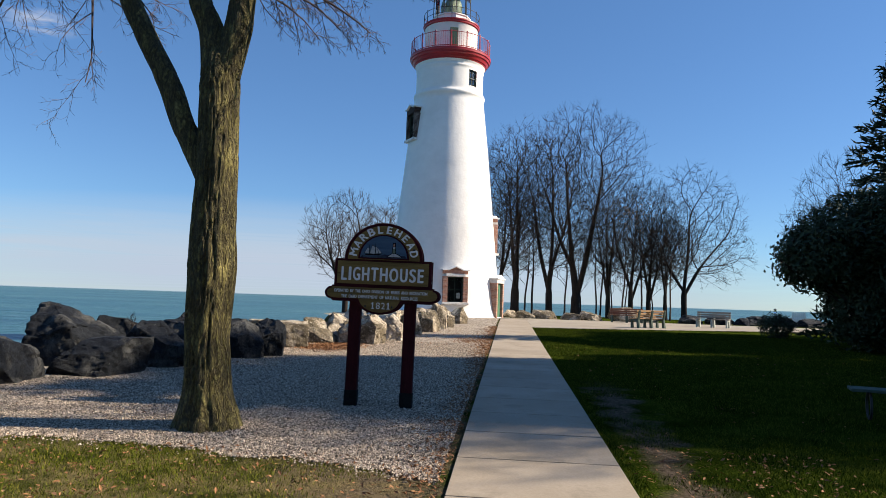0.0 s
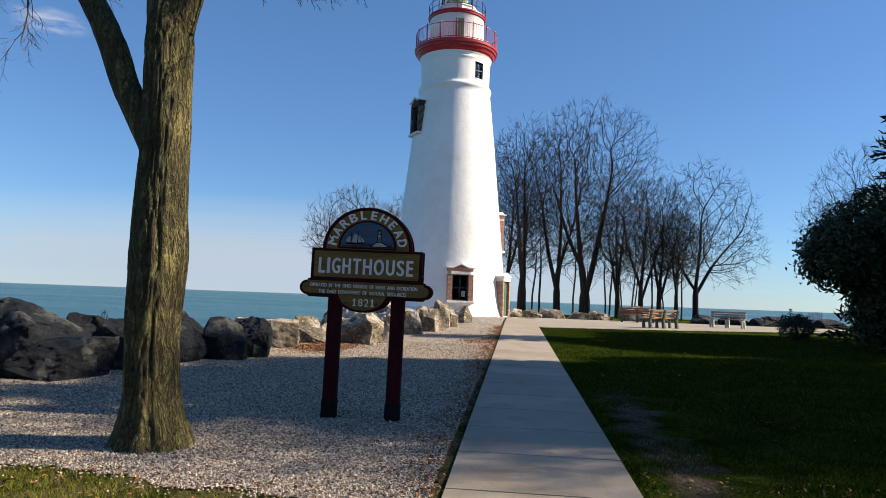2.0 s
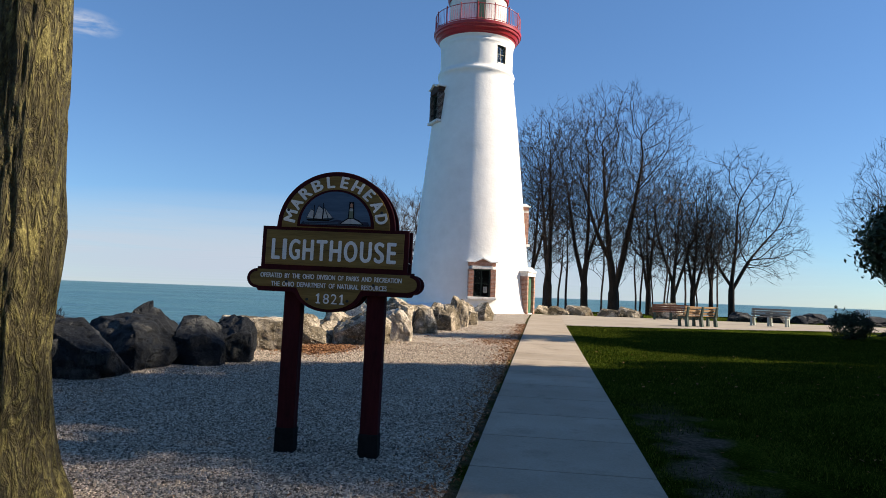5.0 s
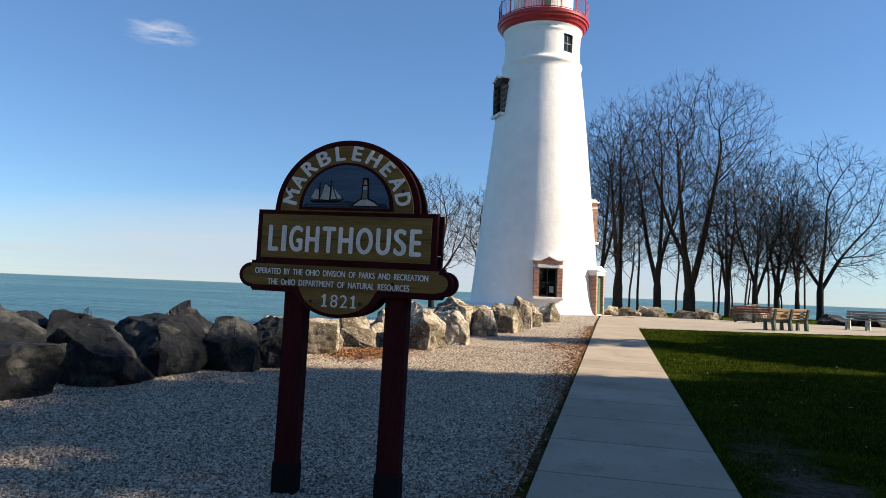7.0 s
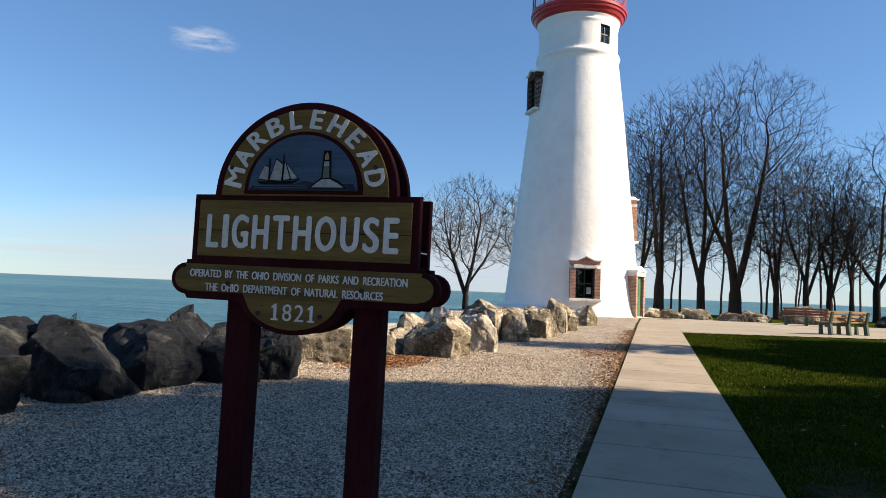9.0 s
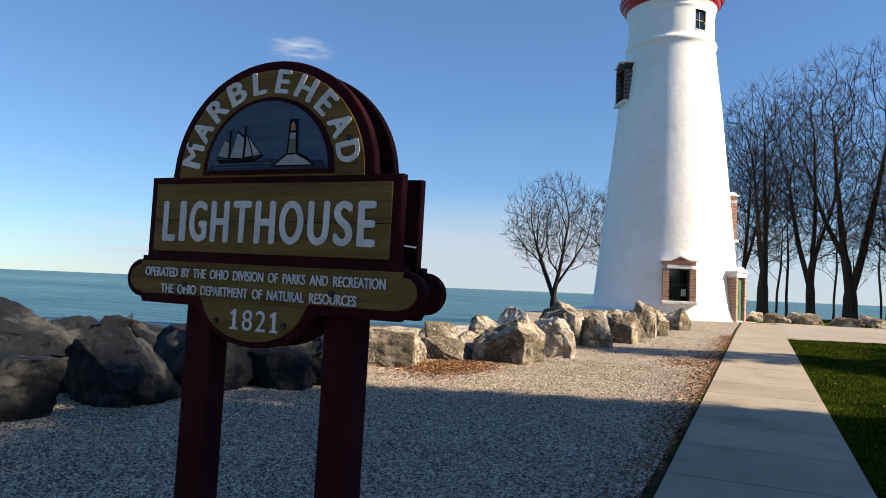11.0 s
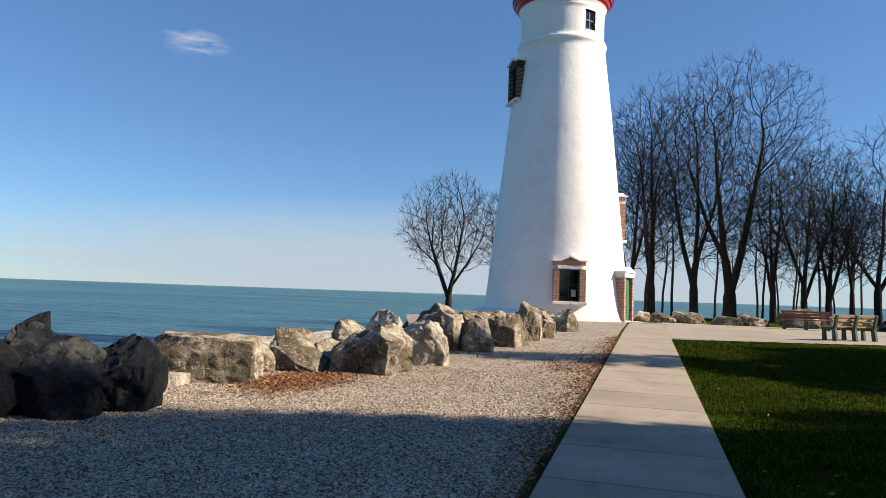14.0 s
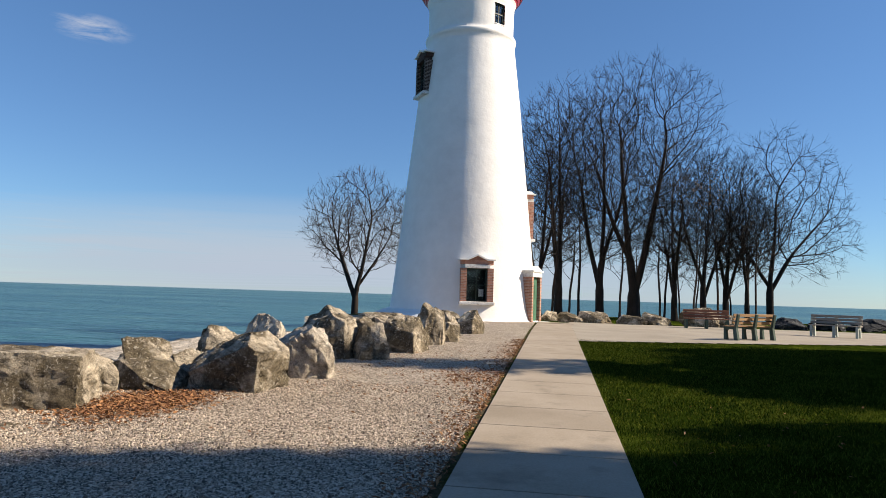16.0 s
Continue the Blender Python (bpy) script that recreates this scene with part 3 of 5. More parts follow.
def window(key, outer_w, kind="brick", surround=True):
    b, z0, z1, w = OPEN[key]
    r = tower_r(z0)
    m = at_bearing(b, r, 0)
    e = new("window", None)
    e.parent, e.matrix_local = tower, m
    tagged(e, "sash window with brick surround and white pediment" if surround else "small dark sash window in the drum")
    out, back = (0.14, 0.9) if surround else (0.03, 0.5)
    lean = tower_r(z0) - tower_r(z1)
    if surround:
        pw = (outer_w - w) / 2
        for s in (-1, 1):
            x0, x1 = sorted((s * w / 2, s * outer_w / 2))
            bricks(e, x0, x1, -out, 0.35, z0, z1 + 0.02, kind)
        bm = a_box(-w / 2 - 0.12, w / 2 + 0.12, -out - 0.03, 0.35, z1 + 0.02, z1 + 0.2, bevel=0.015)
        part("lintel", bm, M["white_stone"] if kind == "brick" else M["dark_brick"], e, "rough white stone lintel")
        part("tympanum", a_box(-outer_w / 2 + 0.02, outer_w / 2 - 0.02, -out + 0.02, 0.5, z1 + 0.2, z1 + 0.42), M[kind], e)
        bm = bmesh.new()
        for s in (-1, 1):
            box(bm, -0.03, outer_w * 0.36, -out - 0.1, 0.6, -0.04, 0.04, 0.008, Matrix.Translation((0, 0, z1 + 0.66)) @ (Matrix.Rotation(radians(25), 4, "Y") if s > 0 else Matrix.Rotation(math.pi, 4, "Z") @ Matrix.Translation((0, 0, 0)) @ Matrix.Rotation(radians(25), 4, "Y") @ Matrix.Diagonal((1, -1, 1, 1))))
            x0, x1 = sorted((s * outer_w * 0.3, s * (outer_w / 2 + 0.08)))
            box(bm, x0, x1, -out - 0.1, 0.5, z1 + 0.4, z1 + 0.47, 0.008)
        part("pediment", bm, M["white_trim"], e, "white painted pediment")
        part("gable", plate([(-outer_w * 0.32, z1 + 0.42), (outer_w * 0.32, z1 + 0.42), (0, z1 + 0.66)], -out + 0.02, 0.5), M[kind], e)
        part("sill", a_box(-outer_w / 2 - 0.06, outer_w / 2 + 0.06, -out - 0.1, 0.3, z0 - 0.16, z0, bevel=0.02), M["white_stone"], e, "rough white stone sill")
    else:
        part("frame", a_box(-w / 2 - 0.02, w / 2 + 0.02, -0.02, 0.3, z0 - 0.05, z0, bevel=0.01), M["white_trim"], e)
    fr = M["dark_green_paint"]
    yf = 0.06 if surround else 0.1
    for s in (-1, 1):
        x0, x1 = sorted((s * w / 2, s * (w / 2 - 0.06)))
        part("jamb", a_box(x0, x1, yf, yf + 0.1, z0, z1), fr, e)
        part("reveal", a_box(x0 + s * 0.07, x1 + s * 0.02, yf + 0.1, back, z0, z1), M["dark"], e)
    zm = (z0 + z1) / 2
    for a, c in ((z0, z0 + 0.06), (zm - 0.025, zm + 0.025), (z1 - 0.06, z1)):
        part("sash_rail", a_box(-w / 2 + 0.06, w / 2 - 0.06, yf + 0.01, yf + 0.09, a, c), fr, e)
    part("glazing_bar", a_box(-0.018, 0.018, yf + 0.015, yf + 0.08, z0 + 0.06, z1 - 0.06), fr, e)
    for s in (-1, 1):
        for a, c in ((z0 + 0.06, zm - 0.025), (zm + 0.025, z1 - 0.06)):
            x0, x1 = sorted((s * 0.018, s * (w / 2 - 0.06)))
            p = part("pane", a_box(x0, x1, yf + 0.045, yf + 0.051, a, c), M["glass"], e)
            p.visible_shadow = False
    return e


gw = window("ground_window", 1.62)
zs = OPEN["ground_window"]
part("paper_notice", a_box(0.12, 0.36, 0.118, 0.122, zs[1] + 0.25, zs[1] + 0.6), M["white_trim"], gw, "white paper notice taped inside the glass")
window("upper_window", 1.4, "dark_brick")
window("side_window", 1.35)
window("top_window", 0.62, "brick", False)

# doorway with its brick porch
b, z0, z1, w = OPEN["door"]
r = tower_r(z0)
door = new("doorway")
door.parent, door.matrix_local = tower, at_bearing(b, r - 0.05, 0)
tagged(door, "green door in a brick porch with white pediment")
for s in (-1, 1):
    x0, x1 = sorted((s * w / 2, s * (w / 2 + 0.22)))
    bricks(door, x0, x1, -0.12, 0.66, z0 - 0.2, z1 + 0.05)
part("lintel", a_box(-w / 2 - 0.22, w / 2 + 0.22, -0.14, 0.7, z1 + 0.05, z1 + 0.3, bevel=0.015), M["white_stone"], door)
part("entablature", a_box(-w / 2 - 0.28, w / 2 + 0.28, -0.2, 0.9, z1 + 0.3, z1 + 0.39, bevel=0.02), M["white_trim"], door, "white moulded entablature")
part("pediment", plate([(-w / 2 - 0.25, z1 + 0.39), (w / 2 + 0.25, z1 + 0.39), (0, z1 + 0.62)], -0.16, 0.9, 0.02), M["white_trim"], door)
part("door_leaf", a_box(-w / 2, w / 2, 0.05, 0.1, z0 - 0.2, z1 + 0.05), M["green_paint"], door, "green painted door")
for zz in (z0 + 0.15, z0 + 1.1):
    for s in (-1, 1):
        part("door_panel", a_box(s * 0.24 - 0.16, s * 0.24 + 0.16, 0.035, 0.05, zz, zz + 0.75, bevel=0.008), M["green_paint"], door)
part("doorstep", a_box(-w / 2 - 0.3, w / 2 + 0.3, -0.6, 0.0, 0.0, z0 - 0.04, bevel=0.02), M["white_stone"], door)
# door and lights in the drum
e = new("gallery_door")
e.parent, e.matrix_local = tower, at_bearing(bearing(-4.0, 45), 1.86, 18.2)
tagged(e, "narrow grey green gallery door")
part("leaf", a_box(-0.28, 0.28, -0.05, 0.1, 0, 1.6, bevel=0.01), M["grey_green_paint"], e)
part("inset", a_box(-0.16, 0.16, -0.07, -0.05, 0.2, 1.35), M["green_paint"], e)


# ---- the park sign ----
SX, SY = -2.13, 11.805
sign = thing("park_sign", pose(SX, SY, gz(SY) + 0.041, 0, 0.8, 0.5) @ Matrix.Diagonal((1.027, 1, 0.96, 1)), "brown and maroon wooden park sign on two posts", "sign")
sz = gz(SY)


def arc(cx, cz, r, a0, a1, n):
    return [(cx + r * math.cos(radians(a0 + (a1 - a0) * k / n)), cz + r * math.sin(radians(a0 + (a1 - a0) * k / n))) for k in range(n + 1)]


def sign_outline(g):
    """Outline of the sign's board, drawn in by g all round."""
    o = []
    o += arc(0, 2.17, 0.545 - g, 0, 180, 36)
    o += [(-0.545 + g, 2.17 - g), (-0.675 + g, 2.17 - g), (-0.675 + g, 1.775)]
    o += [(-0.705, 1.775 - g)] + arc(-0.705, 1.66, 0.095 - g * 0.6, 90, 270, 10) + [(-0.69, 1.54 + g), (-0.37, 1.54 + g)]
    o += [(-0.03 + q * 1.18, 1.58 + (w - 1.58) * 0.8) for q, w in arc(0, 1.58, 0.27 - g, 195, 345, 18)]
    o += [(0.31, 1.54 + g), (0.69, 1.54 + g)] + arc(0.705, 1.66, 0.095 - g * 0.6, -90, 90, 10) + [(0.705, 1.775 - g), (0.675 - g, 1.775)]
    o += [(0.675 - g, 2.17 - g), (0.545 - g, 2.17 - g)]
    return [(x, z - sz) for x, z in o]


YF = -0.06
part("front_board", plate(sign_outline(0), YF - 0.048, YF, 0.006), M["maroon_paint"], sign, "maroon painted border board")
part("rear_board", plate(sign_outline(0), 0.062, 0.108, 0.006), M["maroon_paint"], sign, "maroon painted rear board")
yo = YF - 0.048
S0 = -sz
arch = arc(0, 2.17, 0.5, 3, 177, 36)
part("arch_panel", plate([(x, z + S0) for x, z in arch + [(-0.5, 2.165), (0.5, 2.165)]], yo - 0.008, yo + 0.01, 0.003), M["olive_wood"], sign, "olive brown arched wooden panel")
part("name_plank", plate([(-0.635, 1.955 + S0), (0.635, 1.955 + S0), (0.635, 2.135 + S0), (-0.635, 2.135 + S0)], yo - 0.008, yo + 0.01, 0.003), M["olive_wood"], sign)
part("name_plank", plate([(-0.635, 1.8 + S0), (0.635, 1.8 + S0), (0.635, 1.952 + S0), (-0.635, 1.952 + S0)], yo - 0.008, yo + 0.01, 0.003), M["olive_wood"], sign)
ban = [(-0.705, 1.75)] + arc(-0.7, 1.66, 0.068, 90, 270, 8) + [(-0.68, 1.585), (-0.325, 1.585)] + [(-0.03 + q * 1.18, 1.58 + (w - 1.58) * 0.8) for q, w in arc(0, 1.58, 0.235, 195, 345, 16)] + [(0.265, 1.585), (0.68, 1.585)] + arc(0.7, 1.66, 0.068, -90, 90, 8) + [(0.705, 1.75)]
part("banner_panel", plate([(x, z + S0) for x, z in ban], yo - 0.008, yo + 0.01, 0.003), M["olive_wood"], sign, "olive brown banner with date tablet")
part("picture_rim", plate([(x, z + S0) for x, z in arc(0, 2.185, 0.355, 0, 180, 30) + [(-0.355, 2.175), (0.355, 2.175)]], yo - 0.014, yo, 0.003), M["maroon_paint"], sign)
part("picture", plate([(x, z + S0) for x, z in arc(0, 2.195, 0.325, 0, 180, 30)], yo - 0.018, yo, 0.0), M["blue_paint"], sign, "blue painted lake scene with schooner and tower")
yp = yo - 0.022


def motif(name, outline, mat, y=yp):
    part(name, plate([(x, z + S0) for x, z in outline], y, yo - 0.01), mat, sign)


motif("painted_water", [(-0.32, 2.197), (0.32, 2.197), (0.3, 2.235), (0.1, 2.235), (0.02, 2.25), (-0.05, 2.232), (-0.3, 2.225)], M["navy_paint"], yp + 0.001)
# schooner: gaff sails on two masts, two jibs, each with a dark outline behind it
for k, sail in enumerate((((-0.265, 2.262), (-0.205, 2.256), (-0.2, 2.325), (-0.228, 2.34)), ((-0.195, 2.256), (-0.125, 2.252), (-0.118, 2.345), (-0.158, 2.375)),
                          ((-0.112, 2.256), (-0.07, 2.262), (-0.106, 2.36)), ((-0.062, 2.262), (-0.025, 2.266), (-0.096, 2.35)))):
    cx, cz = sum(q[0] for q in sail) / len(sail), sum(q[1] for q in sail) / len(sail)
    motif("sail_outline", [(cx + (x - cx) * 1.16, cz + (z - cz) * 1.12) for x, z in sail], M["base_wrap"], yp + 0.0005 - 0.0002 * k)
    motif("painted_sail", sail, M["sail_paint"], yp - 0.001)
for dx, top in ((-0.2, 2.385), (-0.116, 2.405)):
    motif("painted_mast", [(dx - 0.004, 2.24), (dx + 0.004, 2.24), (dx + 0.002, top), (dx - 0.002, top)], M["base_wrap"], yp - 0.002)
motif("painted_hull", [(-0.27, 2.246), (-0.05, 2.25), (-0.01, 2.262), (-0.06, 2.234), (-0.25, 2.23)], M["base_wrap"], yp - 0.0015)
# rocky point with its tower
motif("island_outline", [(0.04, 2.208), (0.265, 2.208), (0.22, 2.25), (0.17, 2.272), (0.115, 2.27), (0.075, 2.24)], M["base_wrap"], yp - 0.0002)
motif("painted_island", [(0.058, 2.214), (0.248, 2.214), (0.21, 2.24), (0.165, 2.262), (0.12, 2.26), (0.085, 2.236)], M["sail_paint"], yp - 0.001)
motif("tower_outline", [(0.115, 2.262), (0.172, 2.262), (0.164, 2.425), (0.123, 2.425)], M["base_wrap"], yp - 0.0012)
motif("painted_tower", [(0.124, 2.268), (0.163, 2.268), (0.158, 2.36), (0.129, 2.36)], M["grey_green_paint"], yp - 0.002)
motif("painted_band", [(0.128, 2.335), (0.159, 2.335), (0.158, 2.362), (0.129, 2.362)], M["sail_paint"], yp - 0.0025)
motif("painted_lantern", [(0.131, 2.372), (0.156, 2.372), (0.154, 2.4), (0.1435, 2.415), (0.133, 2.4)], M["brick"], yp - 0.0025)
for z in (2.205, 2.22):
    motif("painted_wave", [(-0.29, z), (0.03, z + 0.003), (0.03, z + 0.008), (-0.29, z + 0.005)], M["blue_paint"], yp - 0.0005)


def lettering(text, width, height, m, name="lettering", bold=0.006):
    cu = bpy.data.curves.new(name, "FONT")
    cu.body, cu.size, cu.extrude, cu.offset = text, 1.0, 0.002, 0.0
    cu.align_x, cu.align_y = "LEFT", "BOTTOM"
    tmp = new("tmp", cu)
    bpy.context.view_layer.update()
    me = bpy.data.meshes.new_from_object(tmp.evaluated_get(bpy.context.evaluated_depsgraph_get()))
    bpy.data.objects.remove(tmp)
    xs, ys = [v.co.x for v in me.vertices], [v.co.y for v in me.vertices]
    sx, sy = width / (max(xs) - min(xs)), height / (max(ys) - min(ys))
    x0, y0 = (max(xs) + min(xs)) / 2, (max(ys) + min(ys)) / 2
    bm = bmesh.new()
    bm.from_mesh(me)
    # islands whose spans along the line overlap make one letter
    todo, spans = set(bm.verts), []
    while todo:
        island, edge = set(), [todo.pop()]
        while edge:
            v = edge.pop()
            island.add(v)
            for e in v.link_edges:
                w = e.other_vert(v)
                if w in todo:
                    todo.discard(w)
                    edge.append(w)
        spans.append([min(v.co.x for v in island), max(v.co.x for v in island), island])
    spans.sort(key=lambda q: q[0])
    letters = []
    for a, b, island in spans:
        if letters and a < letters[-1][1] - 0.02:
            letters[-1][1] = max(b, letters[-1][1])
            letters[-1][2] |= island
        else:
            letters.append([a, b, island])
    for a, b, island in letters:
        one = bmesh.new()
        to = {v: one.verts.new(m @ Vector(((v.co.x - x0) * sx, -v.co.z, (v.co.y - y0) * sy))) for v in island}
        for f in {f for v in island for f in v.link_faces}:
            one.faces.new([to[v] for v in f.verts])
        # shifted skins thicken the strokes
        base = list(one.verts) + list(one.edges) + list(one.faces)
        for k, (dx, dz) in enumerate(((-1, 0), (1, 0), (0, 1), (0, -1)) if bold else ()):
            g = bmesh.ops.duplicate(one, geom=base)["geom"]
            bmesh.ops.translate(one, vec=m.to_3x3() @ Vector((dx * bold, -0.0004 * (k + 1), dz * bold * 0.6)), verts=[q for q in g if isinstance(q, bmesh.types.BMVert)])
        part(name, one, M["letter_paint"], sign)
    bm.free()


def put_text(text, x0, x1, zc, h, name, bold):
    lettering(text, x1 - x0, h, Matrix.Translation(((x0 + x1) / 2, yo - 0.012, zc + S0)), name, bold)


x = -0.57
for ch, wd in zip("LIGHTHOUSE", (0.075, 0.026, 0.102, 0.102, 0.098, 0.108, 0.125, 0.105, 0.088, 0.08)):
    put_text(ch, x, x + wd * 0.88, 1.95, 0.192, "letter", 0.0072)
    x += wd * 0.88 + 0.037
for k, ch in enumerate("MARBLEHEAD"):
    a = radians(168 - k * 17.4)
    m = Matrix.Translation((0.428 * math.cos(a), yo - 0.012, 2.185 + S0 + 0.428 * math.sin(a))) @ Matrix.Rotation(-(a - math.pi / 2), 4, "Y")
    lettering(ch, {"M": 0.105, "L": 0.062, "E": 0.062}.get(ch, 0.085), 0.105, m, "letter", 0.006)
put_text("OPERATED  BY  THE  OHIO  DIVISION  OF  PARKS  AND  RECREATION", -0.665, 0.63, 1.695, 0.045, "small_letter", 0.0011)
put_text("THE  OHIO  DEPARTMENT  OF  NATURAL  RESOURCES", -0.56, 0.5, 1.615, 0.045, "small_letter", 0.0011)
for k, ch in enumerate("1821"):
    x = -0.142 + k * 0.072
    if ch == "1":
        one = [(0.004, 0), (0.046, 0), (0.046, 0.009), (0.034, 0.012), (0.034, 0.095), (0.024, 0.095), (0.005, 0.078), (0.005, 0.068), (0.018, 0.074), (0.018, 0.012), (0.004, 0.009)]
        part("digit", plate([(x + q, 1.445 + w + S0) for q, w in one], yo - 0.013, yo - 0.008), M["letter_paint"], sign)
        continue
    put_text(ch, x, x + 0.054, 1.492, 0.095, "digit", 0)
bm = bmesh.new()
cylinder_between(bm, (0.665, -0.061, 1.865 - sz), (0.665, 0.063, 1.865 - sz), 0.004, 6)
part("tie_rod", bm, M["white_trim"], sign, "thin bright tie rod between the boards")
for x, z in ((-0.22, 1.48), (0.15, 1.48), (-0.44, 2.33), (0.42, 2.33), (-0.42, 1.64), (0.38, 1.64)):
    bm = bmesh.new()
    cylinder_between(bm, (x, yo - 0.016, z + S0), (x, yo, z + S0), 0.014, 10)
    part("bolt", bm, M["black_metal"], sign)
for x in (-0.374, 0.393):
    p = part("post", a_box(x - 0.081, x + 0.081, -0.058, 0.06, -0.2, 2.1 - sz, bevel=0.012), M["maroon_paint"], sign, "square maroon post")
    part("base_wrap", a_box(x - 0.088, x + 0.088, -0.065, 0.067, -0.2, 0.19, bevel=0.012), M["base_wrap"], p, "black base wrap")


# ---- boulders ----
def boulder(x, y, sx, sy, top, seed, mat, rz=0, label="", sink=0.25, blocky=False, base=None, lean=0.0):
    """A quarried or broken stone: a block cleft along several planes, its arrises worn, its faces pitted."""
    rng = random.Random(seed)
    bm = bmesh.new()
    bmesh.ops.create_cube(bm, size=2)
    if blocky:
        planes = [(Vector((rng.uniform(-1, 1), rng.uniform(-1, 1), rng.uniform(0.2, 1))), rng.uniform(1.22, 1.36)) for _ in range(4)]
    else:
        planes = [(Vector((math.cos(a), math.sin(a), rng.uniform(-0.25, 0.75))), rng.uniform(0.62, 0.98)) for a in [k * 1.57 + rng.uniform(-0.5, 0.5) for k in range(4)]]
        planes += [(Vector((rng.uniform(-1, 1), rng.uniform(-1, 1), 1.1)), rng.uniform(0.6, 0.95)) for _ in range(3)]
        planes += [(Vector((rng.gauss(0, 1), rng.gauss(0, 1), rng.gauss(0, 0.7))), rng.uniform(0.85, 1.1)) for _ in range(3)]
    for n, k in planes:
        n = n.normalized()
        geom = bmesh.ops.bisect_plane(bm, geom=bm.verts[:] + bm.edges[:] + bm.faces[:], plane_co=n * k, plane_no=n, clear_outer=True)
        ring = [g for g in geom["geom_cut"] if isinstance(g, bmesh.types.BMEdge)]
        if ring:
            bmesh.ops.contextual_create(bm, geom=ring)
    bmesh.ops.dissolve_degenerate(bm, dist=0.03, edges=bm.edges[:])
    bmesh.ops.bevel(bm, geom=bm.edges[:], offset=0.025, segments=2, profile=0.5, affect="EDGES", clamp_overlap=True)
    fineness = 0.13 if sx * sy > 1.2 else 0.17
    for _ in range(5):
        bmesh.ops.triangulate(bm, faces=bm.faces[:])
        long = [e for e in bm.edges if e.calc_length() > fineness]
        if not long or len(bm.verts) > 5200:
            break
        bmesh.ops.subdivide_edges(bm, edges=long, cuts=1)
    bmesh.ops.triangulate(bm, faces=bm.faces[:])
    bm.normal_update()
    off = Vector((seed * 3.1, seed * 1.7, seed * 0.9))
    for v in bm.verts:
        p = v.co + off
        crack = max(0, 0.1 - abs(noise.noise(p * 1.4))) / 0.1
        v.co += v.normal * (0.05 * noise.noise(p * 1.6) + 0.05 * noise.noise(p * 3.6) + 0.035 * noise.noise(p * 8) + 0.018 * noise.noise(p * 17) - (0.02 if blocky else 0.06) * crack)
    g = gz(y) if base is None else base
    lo, hi = [min(v.co[i] for v in bm.verts) for i in range(3)], [max(v.co[i] for v in bm.verts) for i in range(3)]
    h = top - g + sink
    for v in bm.verts:
        u = [(v.co[i] - lo[i]) / (hi[i] - lo[i]) for i in range(3)]
        v.co = Vector(((u[0] - 0.5) * sx + lean * (u[2] - 0.5), (u[1] - 0.5) * sy, u[2] * h - sink))
    ob = part("boulder", bm, M[mat], smooth=True)
    ob.data.set_sharp_from_angle(angle=radians(30))
    ob.matrix_world = pose(x, y, g, 0, 0, rz)
    return tagged(ob, label or {"rock": "weathered tan limestone boulder by the gravel", "darkened_rock": "boulder by the shore with its shade put into the stone colour", "pale_rock": "pale sunlit limestone boulder"}[mat], "boulder", "boulders along the shore")


